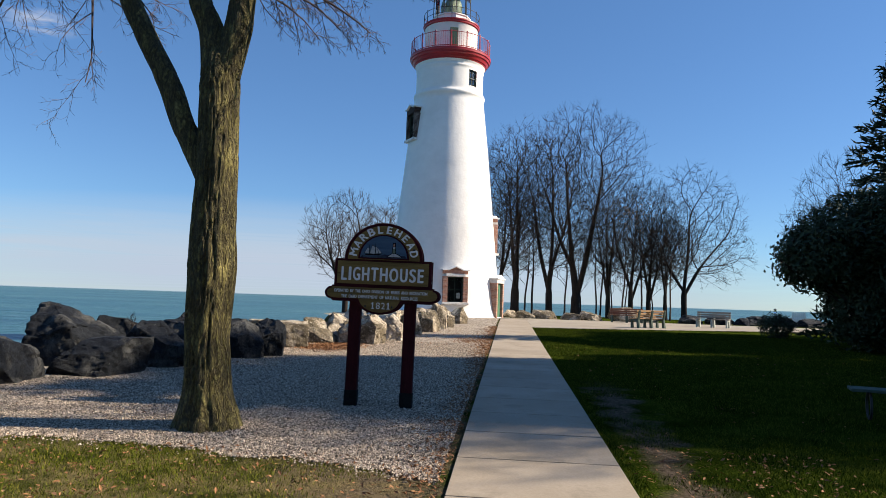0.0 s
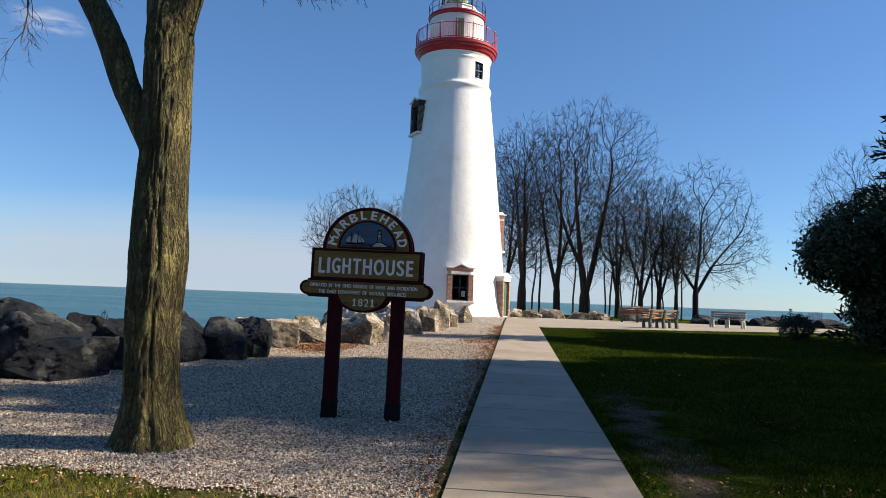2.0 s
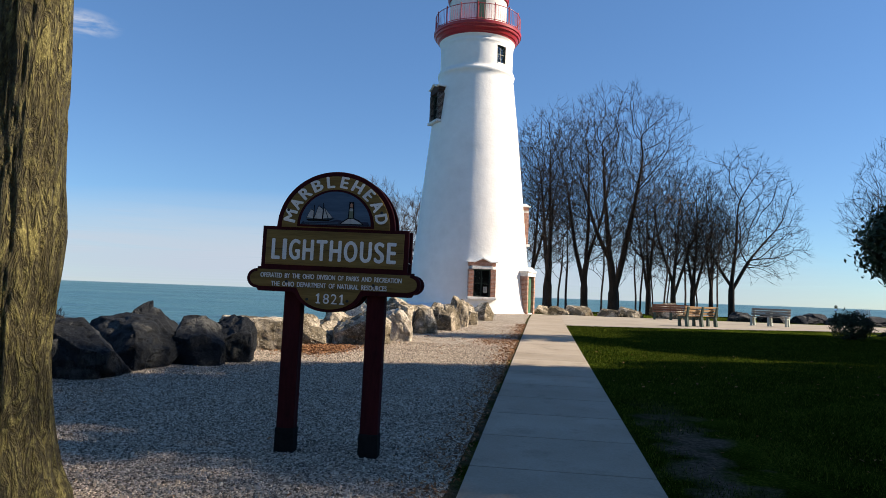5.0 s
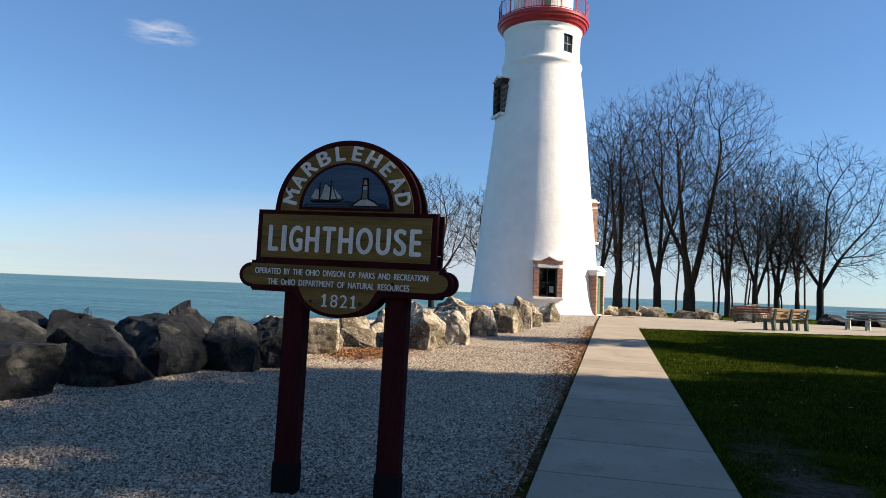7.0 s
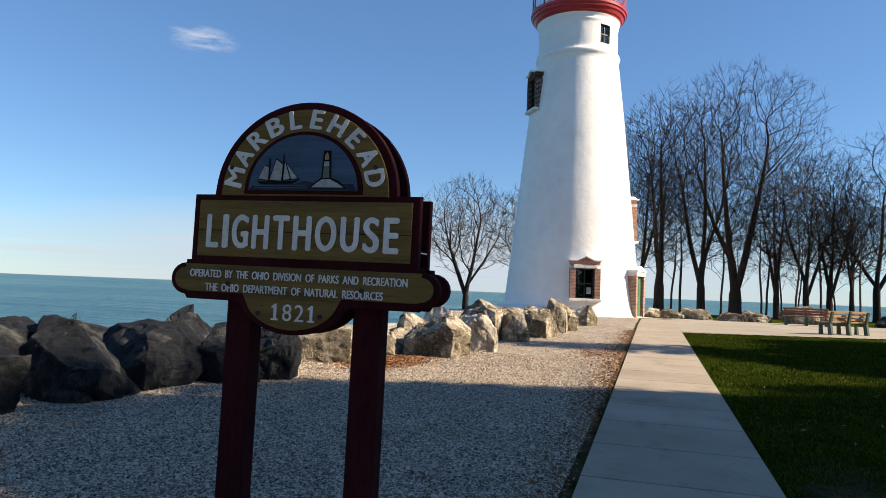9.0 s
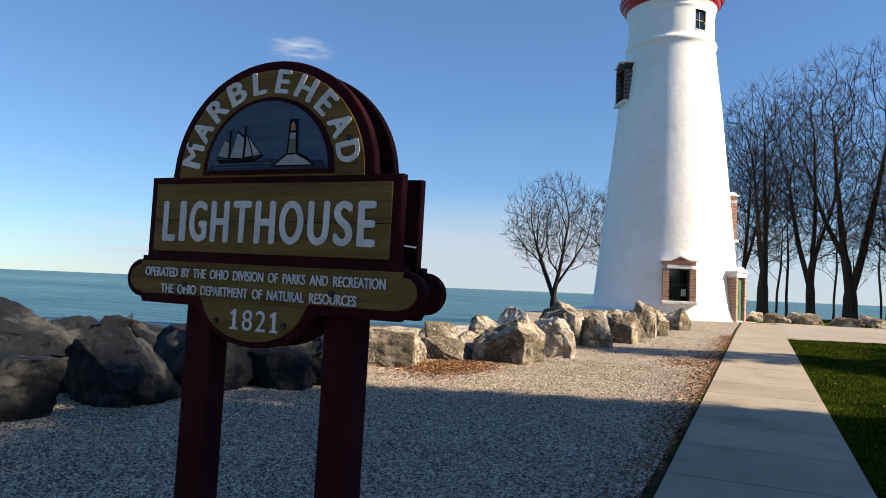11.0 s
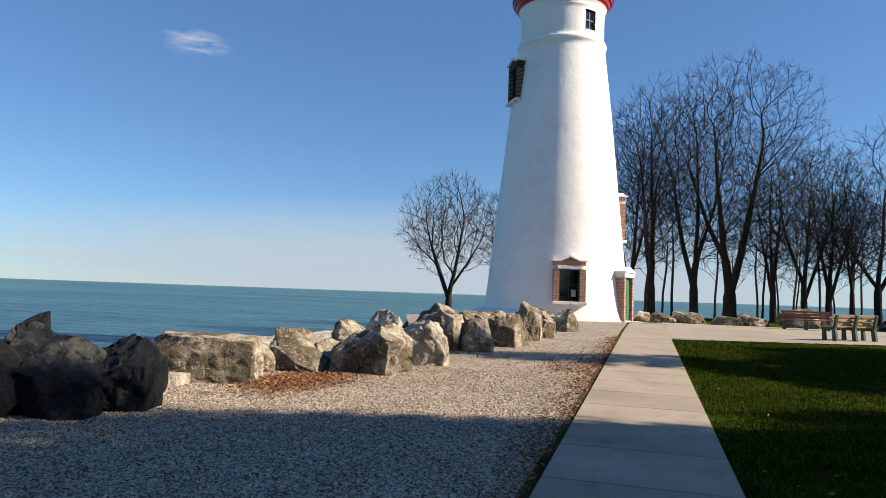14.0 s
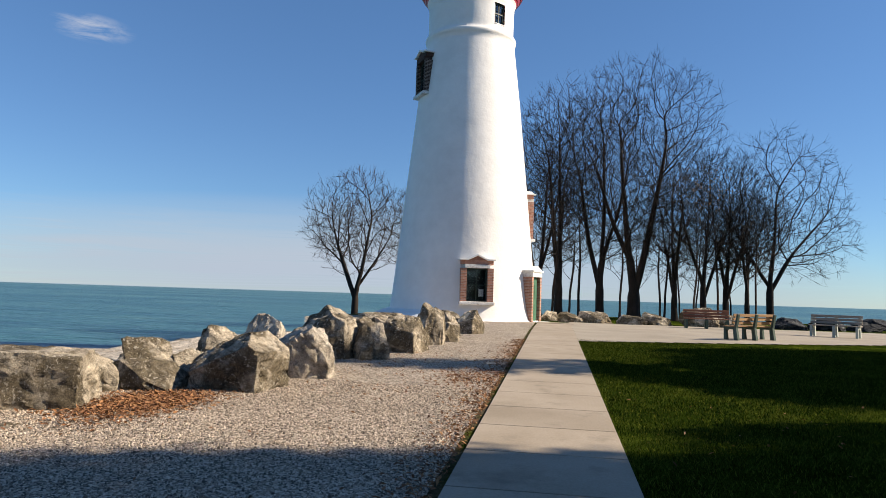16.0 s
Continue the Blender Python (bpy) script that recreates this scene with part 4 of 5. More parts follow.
ROCKS = (
    # x, y, width, depth, top, seed, stone, turn
    (-6.45, 22.9, 1.1, 0.9, 0.82, 81, "rock", 15), (-5.3, 23.4, 0.9, 0.8, 0.88, 82, "rock", 70), (-6.55, 21.6, 0.8, 0.7, 0.74, 83, "rock", 40), (-4.55, 24.9, 0.9, 0.8, 1.02, 84, "rock", 10),
    (-8.59, 12.36, 1.35, 1.3, 0.94, 11, "darkened_rock", 10), (-9.5, 11.6, 1.4, 1.5, 1.12, 12, "darkened_rock", 40),
    (-7.62, 13.8, 1.5, 1.2, 0.74, 13, "darkened_rock", -6), (-8.9, 15.15, 1.9, 1.6, 1.3, 114, "darkened_rock", 5),
    (-7.25, 15.35, 1.4, 1.2, 0.99, 15, "darkened_rock", 8), (-10.78, 13.89, 1.5, 1.4, 0.85, 16, "darkened_rock", 70),
    (-7.36, 16.76, 1.65, 1.4, 1.03, 17, "darkened_rock", -10), (-8.98, 17.43, 1.8, 1.5, 0.98, 18, "darkened_rock", 30),
    (-6.46, 17.43, 1.2, 1.0, 1.0, 20, "darkened_rock", 10), (-6.05, 18.0, 1.0, 1.05, 1.02, 21, "darkened_rock", 30),
    (-8.35, 18.65, 0.6, 0.6, 1.2, 19, "darkened_rock", 20), (-7.9, 18.55, 1.2, 1.0, 1.08, 22, "darkened_rock", 60),
    (-10.30, 16.79, 1.5, 1.4, 0.95, 61, "darkened_rock", 0), (-8.9, 9.9, 1.6, 1.5, 0.8, 62, "darkened_rock", 20), (-9.4, 7.2, 1.8, 1.6, 0.7, 63, "darkened_rock", 50),
    (-9.2, 4.6, 1.8, 1.7, 0.6, 64, "darkened_rock", 10), (-9.5, 1.8, 1.8, 1.7, 0.7, 65, "darkened_rock", 80),
    (-5.62, 19.21, 0.9, 0.45, 0.2, 24, "rock", 20),
    (-5.98, 22.04, 1.2, 0.9, 0.66, 25, "rock", 4), (-6.10, 22.31, 0.78, 0.6, 0.95, 46, "rock", 30), (-5.56, 22.66, 0.6, 0.7, 0.76, 50, "rock", -20),
    (-5.78, 24.25, 1.2, 1.1, 1.06, 26, "rock", 20), (-5.67, 25.37, 0.95, 0.9, 1.25, 27, "pale_rock", 10), (-4.68, 22.45, 1.5, 1.15, 1.08, 28, "rock", 14),
    (-4.23, 24.12, 1.15, 1.15, 1.12, 29, "pale_rock", 25), (-4.90, 25.57, 1.0, 0.9, 1.0, 48, "rock", 60),
    (-4.88, 27.07, 1.35, 1.2, 1.42, 131, "rock", 5), (-3.97, 27.28, 0.85, 1.0, 1.08, 32, "rock", 40),
    (-3.61, 28.99, 1.1, 1.1, 1.25, 33, "rock", -10), (-4.65, 29.28, 1.3, 1.2, 1.12, 34, "rock", 50), (-4.44, 31.38, 1.3, 1.3, 1.12, 49, "rock", 80),
    (-3.28, 31.09, 0.75, 0.85, 1.5, 35, "rock", 0), (-3.01, 32.30, 0.85, 0.8, 0.95, 51, "rock", 20), (-3.21, 34.00, 0.62, 0.8, 1.26, 36, "rock", 30), (-3.79, 33.79, 1.2, 1.1, 1.2, 37, "rock", 20),
    (-2.83, 35.80, 0.85, 0.85, 1.26, 38, "rock", 70), (-3.58, 36.19, 1.1, 1.1, 1.15, 39, "rock", 45), (-5.32, 34.49, 1.4, 1.1, 1.0, 40, "pale_rock", 10),
    (-6.57, 26.14, 1.2, 1.3, 0.75, 41, "rock", 60), (-5.81, 32.47, 1.7, 1.6, 0.95, 42, "rock", 10), (-6.79, 39.58, 2.2, 1.6, 0.95, 43, "rock", 30),
)
for k in ROCKS:
    boulder(*k)
slab = boulder(-6.55, 20.35, 1.65, 1.0, 0.9, 23, "rock", 20, "long flat-topped quarried limestone block", blocky=True)
# rocks behind the terrace, along the far shore
rng = random.Random(5)
for k, (x, y, s, t) in enumerate(((-0.2, 51.5, 1.3, 1.05), (0.9, 49.9, 1.2, 1.05), (2.2, 50.2, 1.7, 1.1), (4.0, 49.6, 1.5, 1.0), (5.3, 50.3, 1.6, 1.15), (7.6, 50.6, 2.1, 1.5), (9.2, 51.0, 1.6, 1.2),
                                  (12.3, 51.5, 2.0, 1.1), (14.4, 52.0, 1.8, 1.1), (16.4, 52.3, 1.6, 1.0), (18.6, 52.0, 2.2, 1.0), (21.2, 53.0, 2.0, 1.1), (24.0, 53.5, 2.2, 1.2))):
    boulder(x, y, s, s * 0.8, t, 70 + k, "rock" if k < 7 else "darkened_rock", rng.uniform(0, 180), "tan limestone boulder edging the far shore")


def ledge_height(x, y):
    return 0.3 + 0.09 * noise.noise((x * 0.8, y * 0.8, 7)) + 0.03 * noise.noise((x * 4, y * 4, 2))


bm = sheet("ledge", -10.2, -5.4, 17.5, 38, 40, 110, ledge_height, lambda x, y: x > -10.0 + 0.5 * noise.noise((y * 0.5, 0, 0)) + max(0, y - 31) * 0.35 and x < shore(y) + 1.2)
ledge = part("rock_ledge", bm, M["pale_rock"], smooth=True)
sol = ledge.modifiers.new("thick", "SOLIDIFY")
sol.thickness, sol.offset = 2.4, -1
tagged(ledge, "flat pale limestone shelf above the lake", "rock ledge", kind="structure")


# ---- bare trees ----
def limb(p, d, length, n, bend, lift, rng):
    pts = [p.copy()]
    for _ in range(n):
        d = (d + Vector((rng.gauss(0, bend), rng.gauss(0, bend), rng.gauss(0, bend) + lift))).normalized()
        p = p + d * (length / n)
        pts.append(p.copy())
    return pts


def grow(soups, p, d, length, r, level, spec, rng):
    """One limb and all that springs from it."""
    s = spec[level]
    n = s["n"]
    pts = limb(p, d, length, n, s["bend"], s["lift"], rng)
    tip = s["tip"]
    rads = [r * (1 - (1 - tip) * (i / n)) for i in range(n + 1)]
    soups[0 if level < 1 else 1].tube(pts, rads, s["sides"])
    if level + 1 >= len(spec):
        return
    c = spec[level + 1]
    kids = s["kids"]
    az = rng.uniform(0, 6.28)
    for k in range(kids):
        f = s["from"] + (1 - s["from"]) * ((k + rng.uniform(0.2, 0.8)) / kids)
        i = min(int(f * n), n - 1)
        q = pts[i].lerp(pts[i + 1], f * n - i)
        dd = (pts[i + 1] - pts[i]).normalized()
        az += 2.4
        ref = dd.orthogonal().normalized()
        side = Matrix.Rotation(az + rng.uniform(-0.4, 0.4), 3, dd) @ ref
        ang = radians(rng.uniform(*c["angle"]))
        nd = dd * math.cos(ang) + side * math.sin(ang)
        rr = r * (1 - (1 - tip) * f)
        cl = length * c["ratio"] * (1 - 0.45 * (f - s["from"]) / max(1e-3, 1 - s["from"])) * rng.uniform(0.75, 1.2)
        grow(soups, q, nd, cl, max(rr * c["thin"], c["least"]), level + 1, spec, rng)


def bare_tree(name, crown, count, stems, seed, label, tip=0.0082, power=2.12, direct=0.24, droop=0.0, twig=0.6, stout=1.2):
    """A leafless tree: stems as given, then limbs that reach for buds spread through the crown's lobes by the
    shortest way from wood that already stands; each limb is as thick as the twigs that it carries ask for."""
    rng = np.random.default_rng(seed)
    nodes, parent, path = [], [], []
    for stem in stems:
        start = None
        for a, b in zip(stem, stem[1:]):
            for f in np.linspace(0, 1, 9)[(0 if start is None else 1):]:
                p = np.array(a) * (1 - f) + np.array(b) * f
                p[:2] += rng.normal(0, 0.03, 2)
                if start is None and nodes:
                    start = int(np.argmin([np.sum((q - p) ** 2) for q in nodes]))
                    continue
                up = -1 if not nodes else (start if start is not None else len(nodes) - 1)
                nodes.append(p)
                parent.append(up)
                path.append(0.0 if up < 0 else path[up] + float(np.linalg.norm(p - nodes[up])))
                start = len(nodes) - 1
    standing = len(nodes)
    # buds: thicker towards the outside of each lobe, with gaps between clumps
    buds = []
    share = np.array([b[3] * b[4] * b[5] for b in crown], float) ** 0.75
    for lobe, n in zip(crown, (share / share.sum() * count).astype(int)):
        made = 0
        while made < n:
            d = rng.normal(0, 1, 3)
            d /= np.linalg.norm(d)
            k = rng.random() ** 0.33 * (1 + 0.16 * noise.noise(Vector(d * 2.2 + seed)))
            p = np.array(lobe[:3]) + d * np.array(lobe[3:]) * k
            if p[2] < 1.8 or noise.noise(Vector(p * 0.75 + seed * 3)) < rng.uniform(-0.75, -0.1):
                continue
            buds.append(p)
            made += 1
    buds = np.array(buds)
    cost, near = np.full(len(buds), 1e9), np.zeros(len(buds), int)

    def offer(i):
        q = nodes[i]
        c = np.linalg.norm(buds - q, axis=1) + direct * path[i] + (0.4 - 0.4 * droop) * np.maximum(0, q[2] - buds[:, 2] + 0.1)
        better = c < cost
        cost[better], near[better] = c[better], i

    # the lowest part of each stem stays bare
    for i, q in enumerate(nodes):
        if q[2] > 1.6:
            offer(i)
    left = np.ones(len(buds), bool)
    for _ in range(len(buds)):
        k = int(np.argmin(np.where(left, cost, 1e9)))
        left[k] = False
        up = int(near[k])
        nodes.append(buds[k])
        parent.append(up)
        path.append(path[up] + float(np.linalg.norm(buds[k] - nodes[up])))
        cost[k] = 1e9
        offer(len(nodes) - 1)
        cost[~left] = 1e9
    nodes = np.array(nodes)
    n = len(nodes)
    kids = [[] for _ in range(n)]
    for i in range(1, n):
        kids[parent[i]].append(i)
    load = np.zeros(n)
    for i in range(n - 1, -1, -1):
        if not kids[i]:
            load[i] = 1.0
        if parent[i] >= 0:
            load[parent[i]] += load[i]
    # limbs run on smoothly into the child that carries most
    heavy = [max(k, key=lambda j: load[j]) if k else -1 for k in kids]
    for _ in range(4):
        moved = nodes.copy()
        for i in range(1, n):
            if heavy[i] >= 0:
                moved[i] = 0.5 * nodes[i] + 0.25 * (nodes[parent[i]] + nodes[heavy[i]])
        nodes = moved
    rad = tip * load ** (1 / power)
    rad[:standing] *= 1 + (stout - 1) * np.clip(1.25 - nodes[:standing, 2] / (0.6 * nodes[:, 2].max()), 0, 1)
    foot = np.clip(1 - nodes[:, 2] / 1.3, 0, 1)
    rad = rad * (1 + 0.35 * foot * foot)
    soups = (Soup(), Soup())
    heads = [0] + [j for i in range(n) for j in kids[i] if j != heavy[i]]
    for h in heads:
        chain = [h]
        while heavy[chain[-1]] >= 0:
            chain.append(heavy[chain[-1]])
        pts, rads = [Vector(nodes[i]) for i in chain], [float(rad[i]) for i in chain]
        if parent[h] >= 0:
            pts.insert(0, Vector(nodes[parent[h]]))
            rads.insert(0, min(float(rad[parent[h]]), rads[0] * 1.15))
        while len(pts) > 1:
            # thick wood belongs to the trunk, thin wood to the crown
            thick = rads[0] > 0.085
            m = next((i for i, r in enumerate(rads) if (r > 0.085) != thick), len(pts) - 1)
            m = max(1, m)
            soups[0 if thick else 1].tube(pts[:m + 1], rads[:m + 1], 9 if thick else 5 if rads[0] > 0.035 else 3)
            pts, rads = pts[m:], rads[m:]
        end, prev = Vector(nodes[chain[-1]]), Vector(nodes[parent[chain[-1]]])
        d = (end - prev).normalized()
        for _ in range(5):
            a = prev.lerp(end, float(rng.uniform(0.2, 1.0)))
            e = (d + Vector(rng.normal(0, 0.5, 3)) + Vector((0, 0, 0.15 - 0.5 * droop))).normalized() * twig * float(rng.uniform(0.5, 1.3))
            soups[1].tube([a, a + e * 0.5 + Vector(rng.normal(0, 0.05, 3)), a + e + Vector((0, 0, 0.06))], [tip * 0.8, tip * 0.65, tip * 0.45], 3)
    t = thing(name, pose(0, 0, 0), label, "tree", "bare trees by the lake")
    mesh_part("trunk", soups[0].mesh("trunk"), M["bark"], t, smooth=True)
    mesh_part("crown", soups[1].mesh("crown"), M["twig"], t, "bare twigs")
    return t


def sized(x, y, s, turn, wide, base=0.2):
    return pose(x, y, base, 0, 0, turn) @ Matrix.Diagonal((s * wide, s * wide, s, 1))


TALL = bare_tree("bare_tree", ((0.3, 0, 11.0, 4.6, 4.4, 6.6), (-1.6, 0.5, 9.6, 3.6, 3.6, 5.6), (2.3, -0.4, 12.2, 3.6, 3.2, 4.6)), 3600,
                 (((0, 0, -0.3), (0.05, 0, 2.4), (-0.35, 0.1, 5.5), (-0.7, 0.2, 9.5), (-1.0, 0.2, 13.0)), ((0.05, 0, 1.6), (0.75, -0.1, 4.6), (1.5, -0.2, 8.5), (2.1, -0.3, 12.5)), ((-0.1, 0, 3.8), (-1.3, 0.5, 6.6), (-2.2, 0.8, 9.8))),
                 5, "tall bare tree with forked stems on the shore", stout=1.5)
TALL.matrix_world = sized(5.2, 60.0, 1.06, 8, 1.0)
TALL_B = bare_tree("bare_tree", ((0.2, 0, 10.6, 3.9, 3.9, 6.8), (-1.8, 0.4, 11.2, 2.8, 2.8, 4.6), (1.5, 0.3, 8.4, 3.2, 3.0, 4.4)), 3000,
                   (((0, 0, -0.3), (-0.1, 0, 3.0), (0.2, 0.1, 7.0), (0.1, 0.2, 13.5)), ((-0.05, 0, 2.2), (-0.9, 0.1, 5.5), (-1.7, 0.3, 11.0)), ((0.0, 0, 4.2), (1.2, 0.3, 7.5), (1.7, 0.3, 10.0))),
                   15, "tall bare tree with upswept limbs on the shore", stout=1.4)
TALL_B.matrix_world = sized(3.1, 60.4, 1.0, 0, 0.95)
for ob, x, y, s, turn, wide in ((TALL_B, 0.3, 60.8, 1.0, 70, 1.0), (TALL, -1.2, 63.0, 0.84, 160, 0.85)):
    copy_thing(ob, sized(x, y, s, turn, wide))
MID = bare_tree("bare_tree", ((0.3, 0, 7.8, 3.5, 3.4, 4.4), (1.8, 0.3, 6.6, 2.6, 2.6, 3.0), (-1.6, 0, 7.0, 2.4, 2.4, 3.2)), 1900,
                (((0, 0, -0.3), (-0.1, 0, 2.2), (0.2, 0.1, 5.0), (0.4, 0.1, 8.8)), ((-0.1, 0, 1.5), (0.9, 0.2, 4.4), (2.0, 0.3, 7.0)), ((0, 0, 2.6), (-1.0, 0.1, 5.2), (-1.7, 0, 8.0))),
                8, "slender bare tree with a spreading crown")
MID.matrix_world = sized(9.9, 60.5, 1.02, 15, 1.0)
for x, y, s, turn, wide in ((7.9, 60.0, 1.02, 100, 0.95), (11.4, 61.0, 0.95, 290, 1.05), (12.9, 61.5, 0.86, 60, 0.95)):
    copy_thing(MID, sized(x, y, s, turn, wide))
copy_thing(MID, pose(29.5, 66, 0.2, 0, 0, 130) @ Matrix.Diagonal((1.2, 1.2, 1.3, 1)))
# a few dead leaves still cling to one of them
lr, cling = random.Random(3), Soup()
for _ in range(420):
    q = Vector((lr.gauss(-0.2, 1.1), lr.gauss(0, 1.0), lr.gauss(8.8, 0.75)))
    n = Vector((lr.gauss(0, 1), lr.gauss(0, 1), lr.gauss(0, 1))).normalized()
    a, b = n.orthogonal().normalized() * 0.07, n.cross(n.orthogonal().normalized()) * 0.045
    i = len(cling.v)
    cling.v += [tuple(q - a), tuple(q + b), tuple(q + a), tuple(q - b)]
    cling.f.append((i, i + 1, i + 2, i + 3))
mesh_part("dead_leaves", cling.mesh("dead_leaves"), M["leaf_litter"], MID, "a few clinging russet leaves")
THIN = bare_tree("bare_sapling", ((0.2, 0, 5.6, 1.5, 1.5, 2.8),), 150, (((0, 0, -0.3), (0.1, 0, 1.8), (0.35, 0, 4.2), (0.4, 0.1, 6.6)),), 14, "thin bare sapling on the shore", tip=0.01)
THIN.matrix_world = pose(0.9, 58.0, 0.2, 0, 0, 0)
for k, (x, s) in enumerate(((-0.2, 1.1), (1.6, 1.2), (5.9, 0.85), (6.8, 0.95), (7.3, 1.0), (8.6, 0.9), (10.6, 1.0), (11.9, 0.8), (12.6, 0.9), (9.3, 0.75), (4.1, 1.0), (8.2, 0.8))):
    copy_thing(THIN, pose(x, 57.5 + (k * 7 % 5), 0.2, 0, 0, k * 77) @ Matrix.Diagonal((s, s, s, 1)))
ROUND = bare_tree("bare_tree", ((0.4, 0, 8.9, 5.0, 4.8, 5.2), (2.6, 0, 6.6, 3.6, 3.2, 3.6), (-2.4, 0, 6.4, 3.0, 3.0, 3.0)), 2600,
                  (((0, 0, -0.3), (-0.1, 0, 2.8), (0.3, 0.1, 5.6), (0.5, 0.1, 10.0)), ((-0.1, 0, 2.4), (1.5, 0.2, 5.0), (3.2, 0.3, 7.0)), ((-0.1, 0, 2.7), (-1.6, 0.1, 5.2), (-2.8, 0.1, 7.4))),
                  21, "broad bare tree with a rounded drooping crown", droop=0.75)
ROUND.matrix_world = pose(15.0, 63.6, 0.2, 0, 0, 10)
FAR = bare_tree("bare_tree", ((0, 0, 8.2, 4.0, 4.0, 3.9), (-1.2, 0, 7.8, 2.6, 2.6, 2.4)), 1700,
                (((0, 0, -0.3), (0.05, 0, 2.9), (0.5, 0, 5.0), (1.1, 0, 8.6)), ((0.05, 0, 2.6), (-0.7, 0.1, 4.4), (-1.7, 0.1, 7.2)), ((0.1, 0, 3.3), (1.4, 0.2, 5.4), (2.6, 0.2, 7.4))),
                33, "lone bare tree beyond the tower", tip=0.0105)
FAR.matrix_world = pose(-15.4, 64.0, -1.6, 0, 0, 0) @ Matrix.Scale(1.08, 4)
copy_thing(FAR, pose(-13.2, 80.0, -1.6, 0, 0, 230) @ Matrix.Diagonal((1.15, 1.15, 1.12, 1)))
# dry weed among the shore boulders
WEED = bare_tree("dry_weed", ((0, 0, 2.6, 0.9, 0.9, 1.2),), 60, (((0, 0, 0), (0.05, 0, 1.7), (0.1, 0, 2.4)),), 40, "small dry weed among the boulders", tip=0.02)
WEED.matrix_world = pose(-8.6, 16.6, 0.55, 0, 0, 50) @ Matrix.Scale(0.13, 4)

# ---- the tree beside the sign ----
near = thing("shade_tree", pose(-3.79, 10.04, 0), "large tree with deeply furrowed olive brown bark", "tree")
rng = random.Random(4)


def solid_limb(pts, rads, sides, flare=0.0, seed=0):
    """A thick limb with an uneven, swelling section, through the given axis points."""
    fine, fr = [], []
    for i in range(len(pts) - 1):
        for k in range(20):
            t = k / 20
            p0, p1, p2, p3 = (Vector(pts[max(0, min(len(pts) - 1, i + j))]) for j in (-1, 0, 1, 2))
            fine.append(0.5 * ((2 * p1) + (p2 - p0) * t + (2 * p0 - 5 * p1 + 4 * p2 - p3) * t * t + (3 * p1 - p0 - 3 * p2 + p3) * t ** 3))
            fr.append(rads[i] + (rads[i + 1] - rads[i]) * t)
    fine.append(Vector(pts[-1]))
    fr.append(rads[-1])
    s = Soup()
    s.tube(fine, fr, sides)
    vs = []
    for j, v in enumerate(s.v):
        c = fine[min(j // sides, len(fine) - 1)]
        d = Vector(v) - c
        a = math.atan2(d.y, d.x)
        k = 1 + 0.07 * noise.noise((d.x * 6, d.y * 6, c.z * 1.2 + seed)) + 0.05 * noise.noise((math.cos(a) * 5, math.sin(a) * 5, c.z * 0.6 + seed)) + 0.03 * noise.noise((math.cos(a) * 14, math.sin(a) * 14, c.z * 3)) - 0.09 * max(0, 0.16 - abs(noise.noise((math.cos(a) * 6 + seed, math.sin(a) * 6, c.z * 2.2)))) / 0.16
        if flare:
            f = max(0.0, 1 - c.z / 0.75)
            k += flare * f * f * (0.55 + 0.6 * math.cos(a * 5 + 0.8) ** 2)
        vs.append(tuple(c + d * k))
    s.v = vs
    return s.mesh("limb")


mesh_part("trunk", solid_limb([(0.03, -0.1, -0.3), (0.03, -0.1, 0.0), (0.0, -0.1, 0.45), (-0.04, -0.1, 1.06), (-0.03, -0.1, 1.88), (-0.04, -0.1, 2.4), (-0.04, -0.1, 3.4), (-0.06, -0.1, 4.05), (-0.07, -0.1, 4.4), (-0.07, -0.1, 4.62)],
                              [0.36, 0.32, 0.27, 0.25, 0.28, 0.255, 0.235, 0.245, 0.2, 0.06], 110, 0.32, 1), M["furrowed_bark"], near, "furrowed trunk with flared roots", True)
mesh_part("limb", solid_limb([(-0.16, -0.1, 2.95), (-0.27, -0.1, 3.2), (-0.5, -0.1, 3.62), (-0.7, -0.1, 4.09), (-1.0, -0.1, 4.62), (-1.34, -0.1, 5.3), (-1.7, -0.1, 6.4), (-2.0, -0.2, 7.6), (-2.5, -0.4, 9.2)],
                             [0.13, 0.15, 0.14, 0.135, 0.13, 0.12, 0.1, 0.08, 0.04], 24, 0, 5), M["furrowed_bark"], near, "leaning side limb", True)
mesh_part("limb", solid_limb([(-0.1, -0.1, 4.2), (-0.2, -0.1, 4.75), (-0.42, -0.1, 5.3), (-0.8, 0.3, 6.8), (-1.2, 0.9, 8.6), (-1.3, 1.3, 10.5)], [0.2, 0.15, 0.13, 0.11, 0.08, 0.04], 40, 0, 9), M["furrowed_bark"], near, "", True)
mesh_part("limb", solid_limb([(-0.02, -0.1, 4.2), (0.12, -0.1, 4.75), (0.2, -0.1, 5.4), (0.6, -0.3, 7.0), (1.1, -0.6, 9.0), (1.6, -0.7, 10.5)], [0.2, 0.165, 0.14, 0.11, 0.08, 0.04], 40, 0, 13), M["furrowed_bark"], near, "", True)
mesh_part("limb", solid_limb([(-0.06, 0.0, 4.3), (-0.05, 0.25, 5.0), (0.1, 0.9, 6.6), (0.3, 1.8, 8.4)], [0.12, 0.1, 0.09, 0.04], 16, 0, 17), M["furrowed_bark"], near, "", True)
